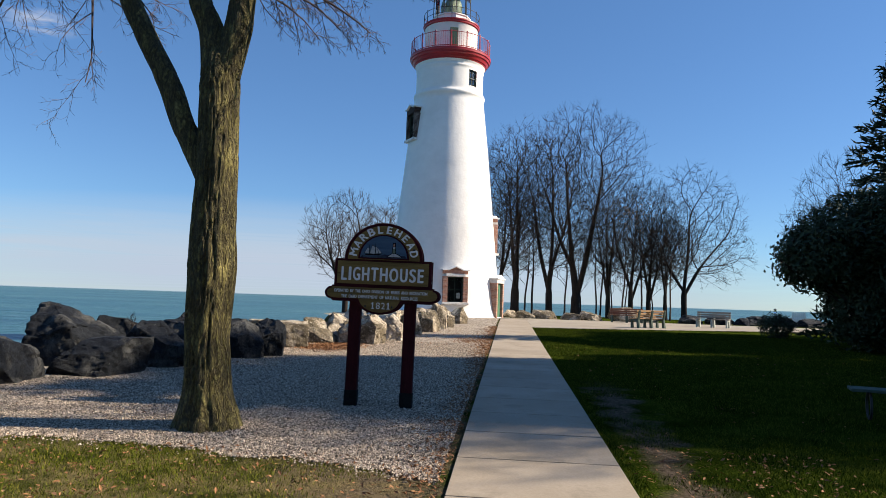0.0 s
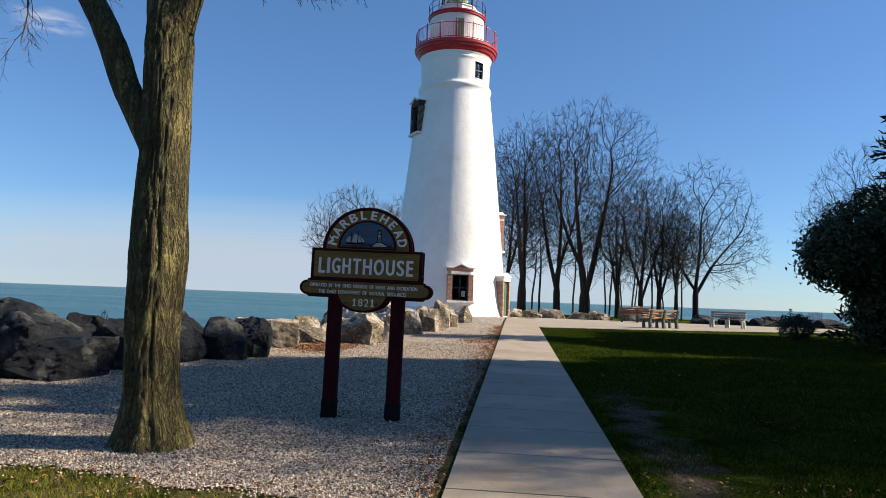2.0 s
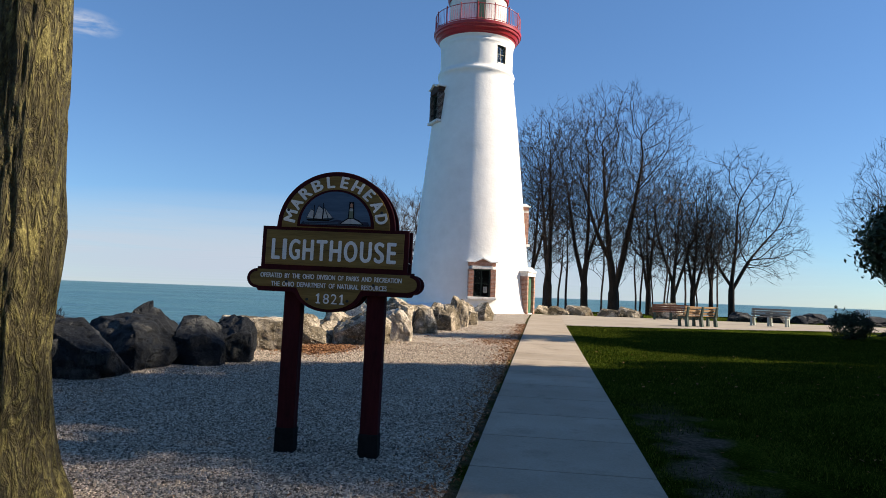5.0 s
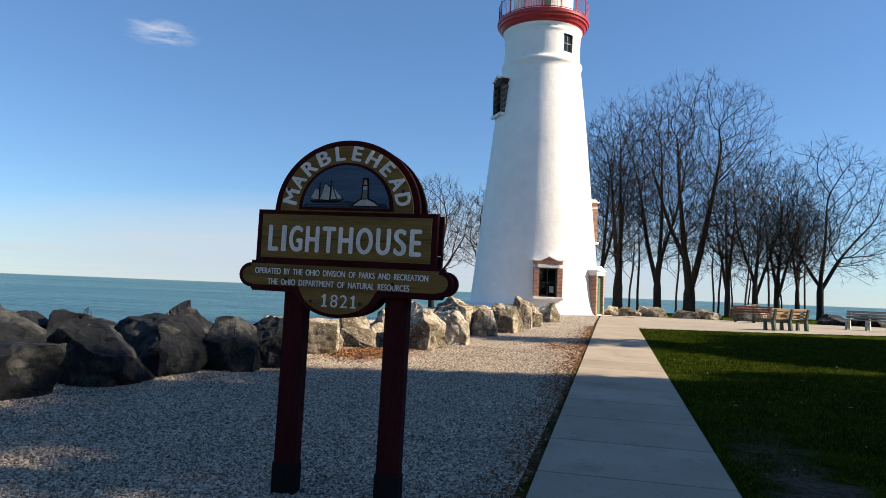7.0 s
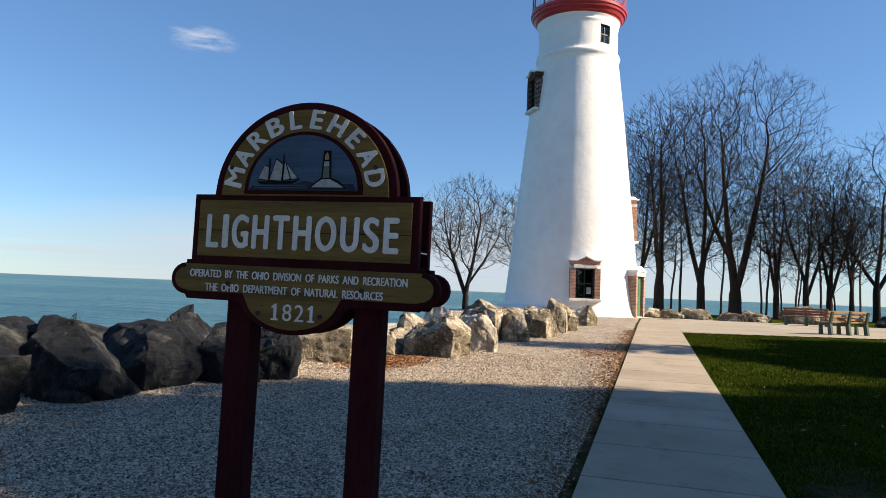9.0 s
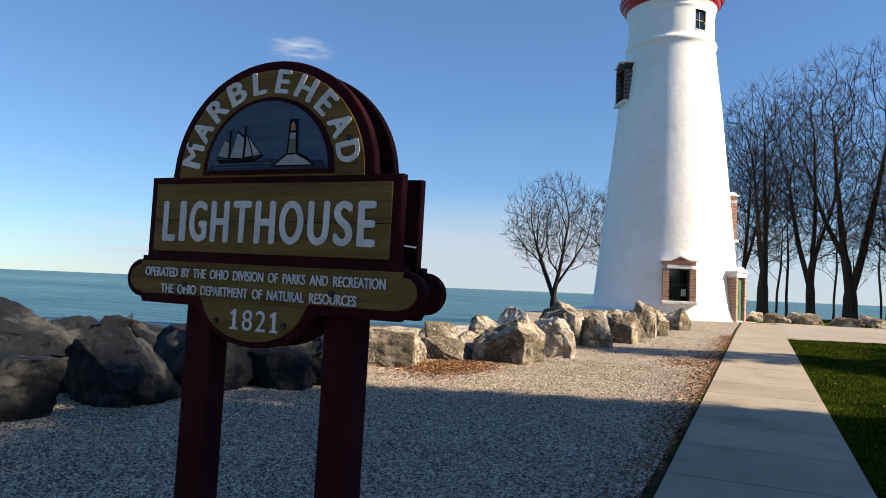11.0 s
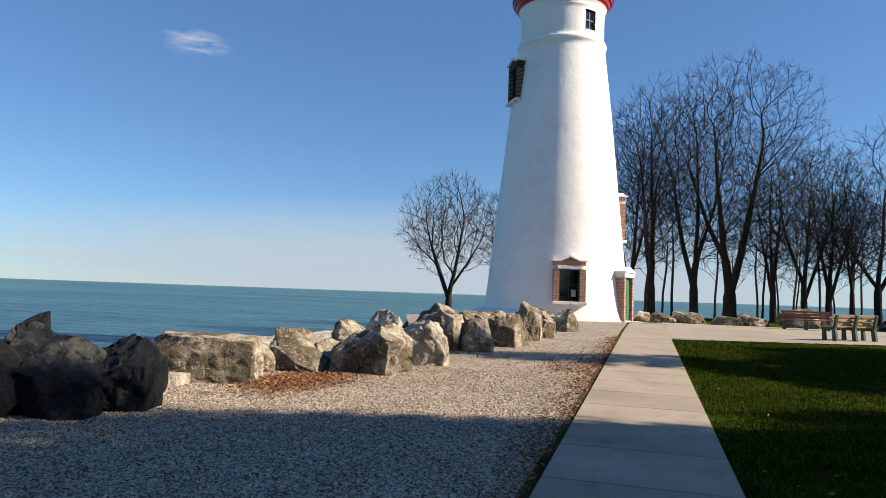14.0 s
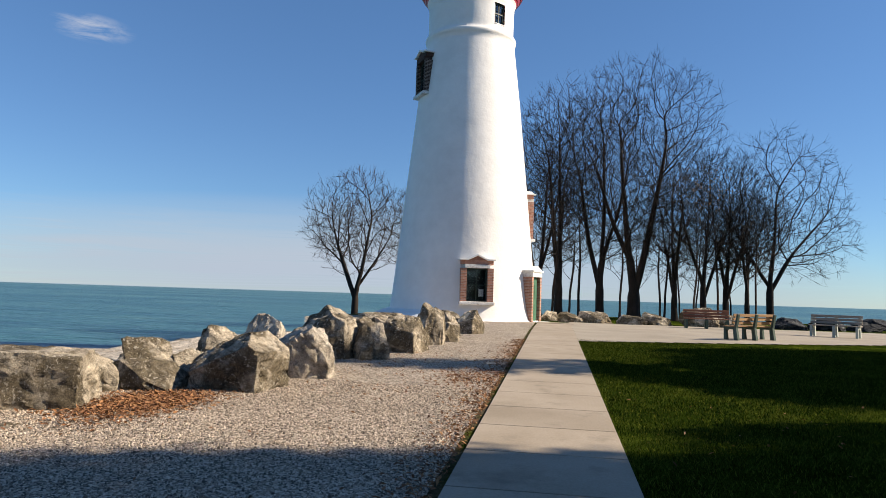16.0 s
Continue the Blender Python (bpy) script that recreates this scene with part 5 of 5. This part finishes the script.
DROOP = [
    dict(n=8, bend=0.08, lift=-0.05, tip=0.2, sides=5, kids=9, **{"from": 0.1}, angle=(20, 50), ratio=0.6, thin=0.5, least=0.01),
    dict(n=8, bend=0.1, lift=-0.05, tip=0.2, sides=5, kids=9, **{"from": 0.1}, angle=(20, 50), ratio=0.6, thin=0.5, least=0.01),
    dict(n=6, bend=0.13, lift=-0.05, tip=0.3, sides=4, kids=8, **{"from": 0.1}, angle=(25, 60), ratio=0.5, thin=0.5, least=0.005),
    dict(n=5, bend=0.16, lift=-0.03, tip=0.4, sides=3, kids=6, **{"from": 0.1}, angle=(25, 60), ratio=0.45, thin=0.55, least=0.0032),
    dict(n=4, bend=0.2, lift=0.0, tip=0.5, sides=3, kids=0, **{"from": 0.1}, angle=(25, 65), ratio=0.42, thin=0.6, least=0.0022),
]
soups = (Soup(), Soup())
for p, d, ln, r in (((0.25, -0.1, 5.6), (1.0, 0.1, -0.35), 1.7, 0.03), ((0.3, -0.15, 5.8), (1.0, -0.1, -0.2), 1.9, 0.03), ((0.2, -0.1, 5.4), (0.9, 0.15, -0.25), 1.3, 0.025), ((0.45, -0.25, 6.5), (0.9, -0.3, -0.2), 2.2, 0.03), ((0.1, -0.1, 5.3), (0.8, 0.5, -0.1), 1.2, 0.02),
                    ((-1.75, -0.1, 6.5), (-0.75, 0.0, -0.6), 2.6, 0.035), ((-1.9, -0.15, 7.1), (-0.6, -0.2, -0.8), 2.9, 0.035), ((-1.95, -0.2, 7.4), (-0.9, 0.2, -0.5), 3.2, 0.035), ((-1.85, -0.1, 6.9), (-0.4, 0.3, -0.9), 2.7, 0.03), ((-0.35, -0.1, 5.3), (-0.1, -0.8, 0.3), 1.2, 0.02),
                    ((-1.35, -0.1, 5.4), (-0.3, 0.8, 0.2), 2.0, 0.03), ((-2.1, -0.3, 7.9), (-1.0, 0.1, -0.1), 3.0, 0.05), ((-2.3, -0.3, 8.4), (-0.5, -0.7, 0.2), 2.8, 0.05),
                    ((0.7, -0.3, 7.3), (0.9, 0.4, 0.3), 2.8, 0.05), ((0.9, -0.5, 8.2), (0.3, -0.9, 0.3), 2.8, 0.05), ((-0.9, 0.5, 7.4), (-0.4, 0.9, 0.3), 2.8, 0.05), ((-1.1, 0.9, 8.6), (0.5, 0.8, 0.4), 2.8, 0.05),
                    ((-1.3, 1.2, 10.2), (0, 0.2, 1), 2.5, 0.05), ((1.5, -0.7, 10.2), (0.3, 0, 1), 2.5, 0.05), ((0.3, 1.7, 8.2), (0.2, 0.6, 0.8), 2.8, 0.05), ((-2.5, -0.4, 9.0), (-0.4, -0.2, 0.9), 2.5, 0.05)):
    grow(soups, Vector(p), Vector(d).normalized(), ln, r, 1, DROOP, rng)
mesh_part("branch", soups[0].mesh("branch"), M["bark"], near, "", True)
mesh_part("crown", soups[1].mesh("crown"), M["near_twig"], near, "drooping bare twigs")


# ---- evergreens ----
def leaf(s, p, n, size, rng):
    """A pointed leaf bent along its midrib."""
    a = n.orthogonal().normalized()
    a = Matrix.Rotation(rng.uniform(0, 6.28), 3, n) @ a
    b = n.cross(a)
    i = len(s.v)
    for u, w, h in ((-1, 0, 0), (0, 0.42, 0.12), (1, 0, -0.1), (0, -0.42, 0.12)):
        q = p + a * (u * size) + b * (w * size) + n * (h * size)
        s.v.append((q.x, q.y, q.z))
    s.f += [(i, i + 1, i + 2), (i, i + 2, i + 3)]


def shrub(name, blobs, count, size, seed, mat, label, category="shrub"):
    """Leaves in tufts over lobes, denser outside, with stems inside."""
    rng = random.Random(seed)
    base = Vector((blobs[0][0], blobs[0][1], 0))
    e = thing(name, pose(base.x, base.y, gz(base.y)), label, category)
    s = Soup()
    vol = [b[3] * b[4] + b[4] * b[5] + b[3] * b[5] for b in blobs]
    for (cx, cy, cz, rx, ry, rz), v in zip(blobs, vol):
        for _ in range(int(count * v / sum(vol) / 7)):
            d = Vector((rng.gauss(0, 1), rng.gauss(0, 1), rng.gauss(0, 1))).normalized()
            k = 0.55 + 0.5 * rng.random() ** 0.5 + 0.16 * noise.noise(d * 2.5 + Vector((seed, cx, cz)))
            c = Vector((cx - base.x + d.x * rx * k, cy - base.y + d.y * ry * k, cz + d.z * rz * k))
            if c.z < 0.05:
                continue
            for _ in range(7):
                q = c + Vector((rng.gauss(0, 1), rng.gauss(0, 1), rng.gauss(0, 1))) * size * 1.1
                leaf(s, q, (d + Vector((rng.gauss(0, .6), rng.gauss(0, .6), rng.gauss(0, .6) + 0.3))).normalized(), size * rng.uniform(0.7, 1.25), rng)
        for k in range(3):
            d = Vector((rng.gauss(0, 1) * rx, rng.gauss(0, 1) * ry, rng.gauss(0, 1) * rz)) * 0.5
            top = Vector((cx - base.x, cy - base.y, cz)) + d
            w = Soup()
            w.tube([Vector((rng.uniform(-.3, .3), rng.uniform(-.3, .3), -0.1)), Vector((top.x * 0.5, top.y * 0.5, top.z * 0.55)), top], [0.07, 0.05, 0.015], 5)
            mesh_part("stem", w.mesh("stem"), M["bark"], e)
    mesh_part("foliage", s.mesh("foliage"), M[mat], e, "dense dark green leaves")
    return e


EVERGREEN = shrub("evergreen_shrub", ((13.2, 27.2, 2.3, 2.0, 2.0, 2.4), (10.5, 27.2, 3.15, 1.4, 1.5, 1.1), (12.0, 27.4, 1.6, 1.1, 1.5, 1.5), (11.2, 27.0, 3.7, 1.7, 1.6, 1.4), (13.6, 26.6, 4.2, 2.2, 2.0, 1.9), (16.0, 26.6, 3.2, 2.6, 2.2, 3.0)),
      60000, 0.105, 2, "evergreen", "large dark evergreen shrub with glossy leaves")


def conifer(x, y, height, radius, seed, label, dense=1.0):
    rng = random.Random(seed)
    e = thing("conifer", pose(x, y, gz(y)), label, "tree")
    w, s = Soup(), Soup()
    w.tube([Vector((0, 0, -0.2)), Vector((0.05, 0, height * 0.5)), Vector((0, 0, height))], [0.28, 0.16, 0.02], 9)
    n = int(height * 9 * dense)
    for k in range(n):
        f = (k + rng.random()) / n
        z = 0.5 + f * (height - 0.6)
        a = k * 2.4 + rng.uniform(-0.3, 0.3)
        ln = radius * (1 - f) ** 0.75 * rng.uniform(0.75, 1.12) + 0.25
        d = Vector((math.cos(a), math.sin(a), 0.15))
        pts = [Vector((0, 0, z)) + d * ln * t + Vector((0, 0, -0.35 * ln * t * t + 0.12 * ln * t ** 4)) for t in (0, 0.35, 0.7, 1)]
        w.tube(pts, [0.04, 0.03, 0.02, 0.006], 4)
        for _ in range(int(44 * ln)):
            t = rng.uniform(0.15, 1.05)
            i = min(2, int(t * 3))
            p = pts[i].lerp(pts[i + 1], min(1.2, t * 3 - i)) + Vector((rng.gauss(0, 0.12), rng.gauss(0, 0.12), rng.gauss(-0.06, 0.08)))
            side = Vector((rng.gauss(0, 0.5), rng.gauss(0, 0.5), rng.gauss(0.2, 0.4))) + d * 0.6
            side.normalize()
            i0 = len(s.v)
            u = side.orthogonal().normalized() * 0.06
            for q in (p - u, p + u, p + side * rng.uniform(0.25, 0.45), p + side * 0.15 + side.cross(u)):
                s.v.append((q.x, q.y, q.z))
            s.f += [(i0, i0 + 1, i0 + 2), (i0, i0 + 3, i0 + 2)]
    mesh_part("trunk", w.mesh("trunk"), M["bark"], e)
    mesh_part("foliage", s.mesh("foliage"), M["evergreen"], e, "dark needled sprays")
    return e


CON = conifer(14.6, 29.1, 12.0, 3.0, 6, "tall dark conifer behind the evergreen shrub")
# unseen conifers added: those beside the lawn cast its shade, the rest screen skylight
for x, y, s, turn in ((20.5, 32.9, 0.9, 40), (14.5, 17.8, 1.12, 120), (21.0, 31.5, 0.9, 10), (19.0, 16.0, 1.35, 75), (9.0, -6.0, 1.0, 15), (2.5, -11.0, 1.1, 95), (-5.0, -9.0, 1.0, 160), (14.0, 1.5, 0.9, 220), (-11.0, -5.0, 0.9, 300), (6.0, -14.0, 1.2, 20), (-1.5, -16.0, 1.2, 130), (12.5, -11.0, 1.2, 200)):
    copy_thing(CON, pose(x, y, gz(y), 0, 0, turn) @ Matrix.Diagonal((s * 1.1, s * 1.1, s, 1)))
# stretched evergreen copies, added out of view to cast solid shade
for x, y, w, h, turn in ((14.2, 16.65, 0.95, 2.1, 90), (17.2, 17.4, 0.92, 2.2, 90), (14.2, 20.9, 0.62, 1.25, 90), (20.6, 31.5, 1.0, 1.75, 90)):
    copy_thing(EVERGREEN, pose(x, y, gz(y), 0, 0, turn) @ Matrix.Diagonal((w, w, h, 1)))
# bare tree copies, added out of view to streak the near shade
for x, y, s, turn in ((17.5, 14.8, 0.8, 33), (21.0, 15.5, 0.85, 140), (16.0, 16.6, 0.85, 250), (16.8, 14.3, 0.76, 60)):
    copy_thing(TALL, pose(x, y, -0.05, 0, 0, turn) @ Matrix.Diagonal((s, s, s, 1)))
# sparse shrub added out of view; its gaps let dapples of sun through
shrub("evergreen_shrub", ((11.4, 13.3, 2.8, 2.0, 2.0, 2.6), (13.0, 12.6, 4.4, 2.2, 1.8, 2.4), (12.6, 15.2, 4.2, 2.0, 2.0, 2.2)),
      1400, 0.17, 12, "evergreen", "unseen sparse evergreen shrub added to dapple the light")
shrub("clipped_bush", ((11.35, 33.4, 0.5, 0.72, 0.72, 0.5),), 3500, 0.05, 5, "hedge", "rounded dark green bush on the lawn edge")
for x, y, s, sd in ((18.3, 55.5, 2.1, 90), (16.0, 55.8, 1.6, 91), (20.9, 56.0, 2.0, 92)):
    boulder(x, y, s, s * 0.8, 1.12, sd, "darkened_rock", sd * 7, "low rounded dark boulder on the far shore")
# small lamp and white pickets beside it
lamp = thing("garden_lamp", pose(19.2, 54.5, 0.46), "small black post lamp with a round glass head", "lamp")
bm = bmesh.new()
cylinder_between(bm, (0, 0, 0), (0, 0, 0.9), 0.03)
bmesh.ops.create_cone(bm, cap_ends=True, segments=10, radius1=0.14, radius2=0.03, depth=0.1, matrix=Matrix.Translation((0, 0, 1.22)))
part("post", bm, M["black_metal"], lamp)
bm = bmesh.new()
bmesh.ops.create_uvsphere(bm, u_segments=12, v_segments=8, radius=0.13, matrix=Matrix.Translation((0, 0, 1.03)))
part("head", bm, M["glass"], lamp)
fence = thing("picket_fence", pose(20.6, 55.0, 0.46), "low white picket fence beside the bushes", "fence")
for k in range(7):
    part("picket", plate([(k * 0.14, 0), (k * 0.14 + 0.09, 0), (k * 0.14 + 0.09, 1.0), (k * 0.14 + 0.045, 1.08), (k * 0.14, 1.0)], -0.012, 0.012), M["white_trim"], fence)
part("fence_rail", a_box(-0.05, 1.0, 0.012, 0.05, 0.7, 0.78), M["white_trim"], fence)


# ---- benches ----
def bench(m, length, ends, slat, label):
    e = thing("park_bench", m, label, "bench", "park benches")
    for x in (-length / 2 + 0.12, 0, length / 2 - 0.12):
        p = plate([(-0.30, 0), (-0.16, 0), (-0.2, 0.36), (0.12, 0.36), (0.16, 0), (0.34, 0), (0.26, 0.42), (0.36, 0.88), (0.29, 0.9), (0.17, 0.45), (-0.28, 0.45), (-0.3, 0.4)], -0.05, 0.05, 0.008)
        bmesh.ops.rotate(p, cent=(0, 0, 0), matrix=Matrix.Rotation(radians(90), 3, "Z"), verts=p.verts)
        bmesh.ops.translate(p, vec=(x, 0, 0), verts=p.verts)
        part("support", p, M[ends], e, "cast bench support")
    for k in range(3):
        part("seat_slat", a_box(-length / 2, length / 2, -0.27 + k * 0.16, -0.13 + k * 0.16, 0.452, 0.495, bevel=0.008), M[slat], e)
    for k in range(3):
        z = 0.54 + k * 0.13
        y = 0.155 + (z - 0.45) * 0.26
        part("back_slat", a_box(-length / 2, length / 2, y - 0.045, y - 0.005, z, z + 0.105, bevel=0.008), M[slat], e)
    return e


bench(pose(6.8, 38.0, gz(38) + 0.012, 0, 0, 31 + 180), 1.9, "bench_green", "teak", "wooden slat bench with dark green supports, seen from behind")
bench(pose(11.45, 43.0, gz(43) + 0.012, 0, 0, -32), 1.9, "bench_grey", "old_wood", "weathered grey wooden bench with pale supports")
bench(pose(7.3, 47.3, gz(47.3) + 0.012, 0, 0, -4), 2.1, "bench_green", "red_teak", "brown wooden slat bench on the terrace")
stool = thing("plank_bench", pose(5.5, 12.6, gz(12.6), 0, 0, -18), "low dark plank bench with looped iron legs in shade", "bench")
for k in (-1, 0, 1):
    part("plank", a_box(-0.85, 0.85, k * 0.15 - 0.068, k * 0.15 + 0.068, 0.4, 0.445, bevel=0.008), M["bench_green"], stool)
for x in (-0.6, 0.6):
    s = Soup()
    s.tube([Vector((x, 0.2 * math.cos(2 * math.pi * k / 24), 0.2 + 0.2 * math.sin(2 * math.pi * k / 24))) for k in range(25)], [0.02] * 25, 6)
    mesh_part("leg", s.mesh("leg"), M["black_metal"], stool, "looped iron leg")

# ---- ground cover ----
rng = random.Random(9)


def scatter(name, n, spot, shape, mat, label, category):
    s = Soup()
    made = 0
    while made < n:
        x, y = spot()
        if x is None:
            continue
        shape(s, x, y)
        made += 1
    ob = mesh_part(name, s.mesh(name), mat)
    return tagged(ob, label, category, kind="stuff")


def gravel_spot():
    y = 7.6 + 16 * rng.random() ** 1.3
    x = rng.uniform(-8.0, -0.9)
    return (x, y) if x < -0.82 and rng.random() < math.exp(min(0, gravel_edge(x, y)) / 0.07) else (None, None)


def pebble(s, x, y):
    """An angular chip: an uneven four-sided foot and a smaller tilted top."""
    r = rng.uniform(0.0065, 0.0135) * (1.6 if rng.random() < 0.06 else 1)
    z, i = gz(y) + 0.004 + 0.018 * noise.noise((x * 1.3, y * 1.3, 1)), len(s.v)
    a, long, tilt, way = rng.uniform(0, 6.28), rng.uniform(0.65, 1.0), rng.uniform(-0.6, 0.6), rng.uniform(0.55, 1.15)
    c, q = math.cos(a), math.sin(a)
    for lift, wide in ((0.0, 1.1), (way, 0.68)):
        for k in range(4):
            t = k * 1.5708 + rng.uniform(-0.35, 0.35)
            u, v = math.cos(t) * wide, math.sin(t) * wide * long
            s.v.append((x + r * (u * c - v * q), y + r * (u * q + v * c), z + r * (lift + (tilt * u if lift else 0))))
    s.f += [(i + k, i + (k + 1) % 4, i + 4 + (k + 1) % 4, i + 4 + k) for k in range(4)] + [(i + 4, i + 5, i + 6, i + 7)]


scatter("gravel_stones", 140000, gravel_spot, pebble, M["pebbles"], "loose pale limestone chips", "gravel")


def left_grass_spot():
    x, y = rng.uniform(-7.5, -0.9), rng.uniform(5.4, 9.6)
    bare = noise.noise((x * 0.9, y * 0.9, 8)) + max(0, x + 3) * 0.35 + rng.uniform(-0.5, 0.5)
    return (x, y) if not gravel_keep(x, y) and bare < 0.12 else (None, None)


def grass_spot():
    y = 6 + 29 * rng.random() ** 1.35
    x = 0.83 + (8 + y * 0.1) * rng.random() ** 1.2
    bare = noise.noise((x * 0.9, y * 0.9, 8))
    if 0.95 < x < 2.0 + 0.5 * bare and y < 15 and bare > rng.uniform(-0.5, 0.1):
        return None, None
    return (x, y) if bare < 0.35 + rng.uniform(-0.4, 0.6) else (None, None)


def blade(s, x, y):
    h, a = rng.uniform(0.014, 0.05), rng.uniform(0, 6.28)
    i, z = len(s.v), land(x, y)
    w = 0.0016 + 0.00014 * y
    dx, dy = math.cos(a) * w, math.sin(a) * w
    bx, by = rng.gauss(0, h * 0.5), rng.gauss(0, h * 0.5)
    s.v += [(x - dx, y - dy, z), (x + dx, y + dy, z), (x + bx, y + by, z + h)]
    s.f.append((i, i + 1, i + 2))


scatter("grass", 380000, grass_spot, blade, M["blades"], "short mown grass blades", "grass")
scatter("grass", 42000, left_grass_spot, blade, M["sunlit_blades"], "short grass by the gravel with sunlight put into its colour", "grass")


def leaf_spot():
    k = rng.random()
    if k < 0.42:
        return rng.gauss(-5.2, 0.36), rng.gauss(20.85, 0.62)
    if k < 0.75:
        y = rng.uniform(6, 34)
        return -0.83 - abs(rng.gauss(0, 0.18 + 0.1 * (noise.noise((0, y * 0.5, 0)) + 0.6))), y
    if k < 0.79:
        return rng.gauss(-1.55, 0.3), rng.gauss(24.8, 0.7)
    if k < 0.82:
        return rng.uniform(-4, -0.9), rng.uniform(22, 30)
    if k < 0.87:
        return rng.uniform(0.9, 3.0), rng.uniform(6, 10)
    if k < 0.96:
        return rng.uniform(-6, -0.9), rng.uniform(5.5, 9)
    return rng.uniform(-7, 9), rng.uniform(6, 24)


def dry_leaf(s, x, y):
    z = max(gz(y), land(x, y)) + 0.012 + rng.random() * 0.03
    if -0.83 < x < 0.83:
        return
    n = Vector((rng.gauss(0, 0.5), rng.gauss(0, 0.5), 1)).normalized()
    leaf(s, Vector((x, y, z)), n, rng.uniform(0.013, 0.034) * (1.25 if y > 17 else 1), rng)


scatter("fallen_leaves", 13000, leaf_spot, dry_leaf, M["leaf_litter"], "dry russet fallen leaves", "leaves")


# ---- clouds ----
def cloud_mat(name, scale, lo, hi, seed, strength, stretch, colour=(0.86, 0.88, 0.95, 1)):
    m, nt, bs = node_mat(name)
    nt.nodes.remove(bs)
    em, tr, mx = nt.nodes.new("ShaderNodeEmission"), nt.nodes.new("ShaderNodeBsdfTransparent"), nt.nodes.new("ShaderNodeMixShader")
    co = where(nt, False, stretch)
    mp = nt.nodes.new("ShaderNodeMapping")
    mp.inputs["Location"].default_value = (seed, seed * 2, 0)
    nt.links.new(co, mp.inputs["Vector"])
    f = ramp(nt, noise_tex(nt, mp.outputs[0], scale, 6, 0.6, 0.6), ((lo, (0, 0, 0)), (hi, (1, 1, 1))))
    g = nt.nodes.new("ShaderNodeTexGradient")
    g.gradient_type = "SPHERICAL"
    nt.links.new(where(nt, False), g.inputs["Vector"])
    fac = maths(nt, "MULTIPLY", f, maths(nt, "MULTIPLY", g.outputs["Fac"], 1.3, True))
    em.inputs["Color"].default_value, em.inputs["Strength"].default_value = colour, strength
    for a, b in ((fac, mx.inputs[0]), (tr.outputs[0], mx.inputs[1]), (em.outputs[0], mx.inputs[2])):
        nt.links.new(a, b)
    nt.links.new(mx.outputs[0], nt.nodes["Material Output"].inputs["Surface"])
    return m


def cloud(d, dist, w, h, mat, label):
    d = Vector(d).normalized()
    bm = bmesh.new()
    bmesh.ops.create_grid(bm, x_segments=2, y_segments=2, size=1)
    ob = part("cloud", bm, mat)
    ob.matrix_world = look(d * dist, (0, 0, 0)) @ Matrix.Diagonal((w, h, 1, 1))
    ob.visible_shadow = False
    tagged(ob, label, "cloud", kind="structure")


wisp = cloud_mat("cloud_wisp", 1.1, 0.42, 0.8, 3.1, 0.45, (1, 1.5, 1))
cloud((-0.578, 0.751, 0.32), 2000, 105, 38, wisp, "small white wisp of cloud")
bank = cloud_mat("cloud_bank", 1.3, 0.5, 0.85, 7.7, 0.38, (1.5, 4, 1))
cloud((-0.66, 0.74, 0.045), 4300, 2300, 330, bank, "faint lilac cloud bank over the lake")
# no cloud: a glowing card added to paint lilac haze over the low sky
hazy = cloud_mat("horizon_tint", 1.0, 0.0, 0.5, 2.3, 0.38, (1.2, 5, 1), (0.71, 0.83, 1.0, 1))
cloud((-0.3, 1, 0.03), 3000, 2700, 340, hazy, "glowing card that tints the horizon sky pale lilac")

# ---- slabs of the walk ----
y, k = -8.0 + (16.95 + 8.0) % 1.3 - 1.3, 0
while y < 46.5:
    y1 = y + 1.3
    bm = a_box(-0.8, 0.8, 0.011, 1.289, -0.14, 0, bevel=0.006)
    for v in bm.verts:
        v.co.z += gz(y + v.co.y) + 0.012
    s = part("slab", bm, M["concrete"], walkway)
    s.location = (0, y, 0)
    y, k = y1, k + 1
bm = a_box(-0.8, 1.0, 46.5, 47.6, 0.3, 0.515, bevel=0.01)
part("slab", bm, M["concrete"], walkway)
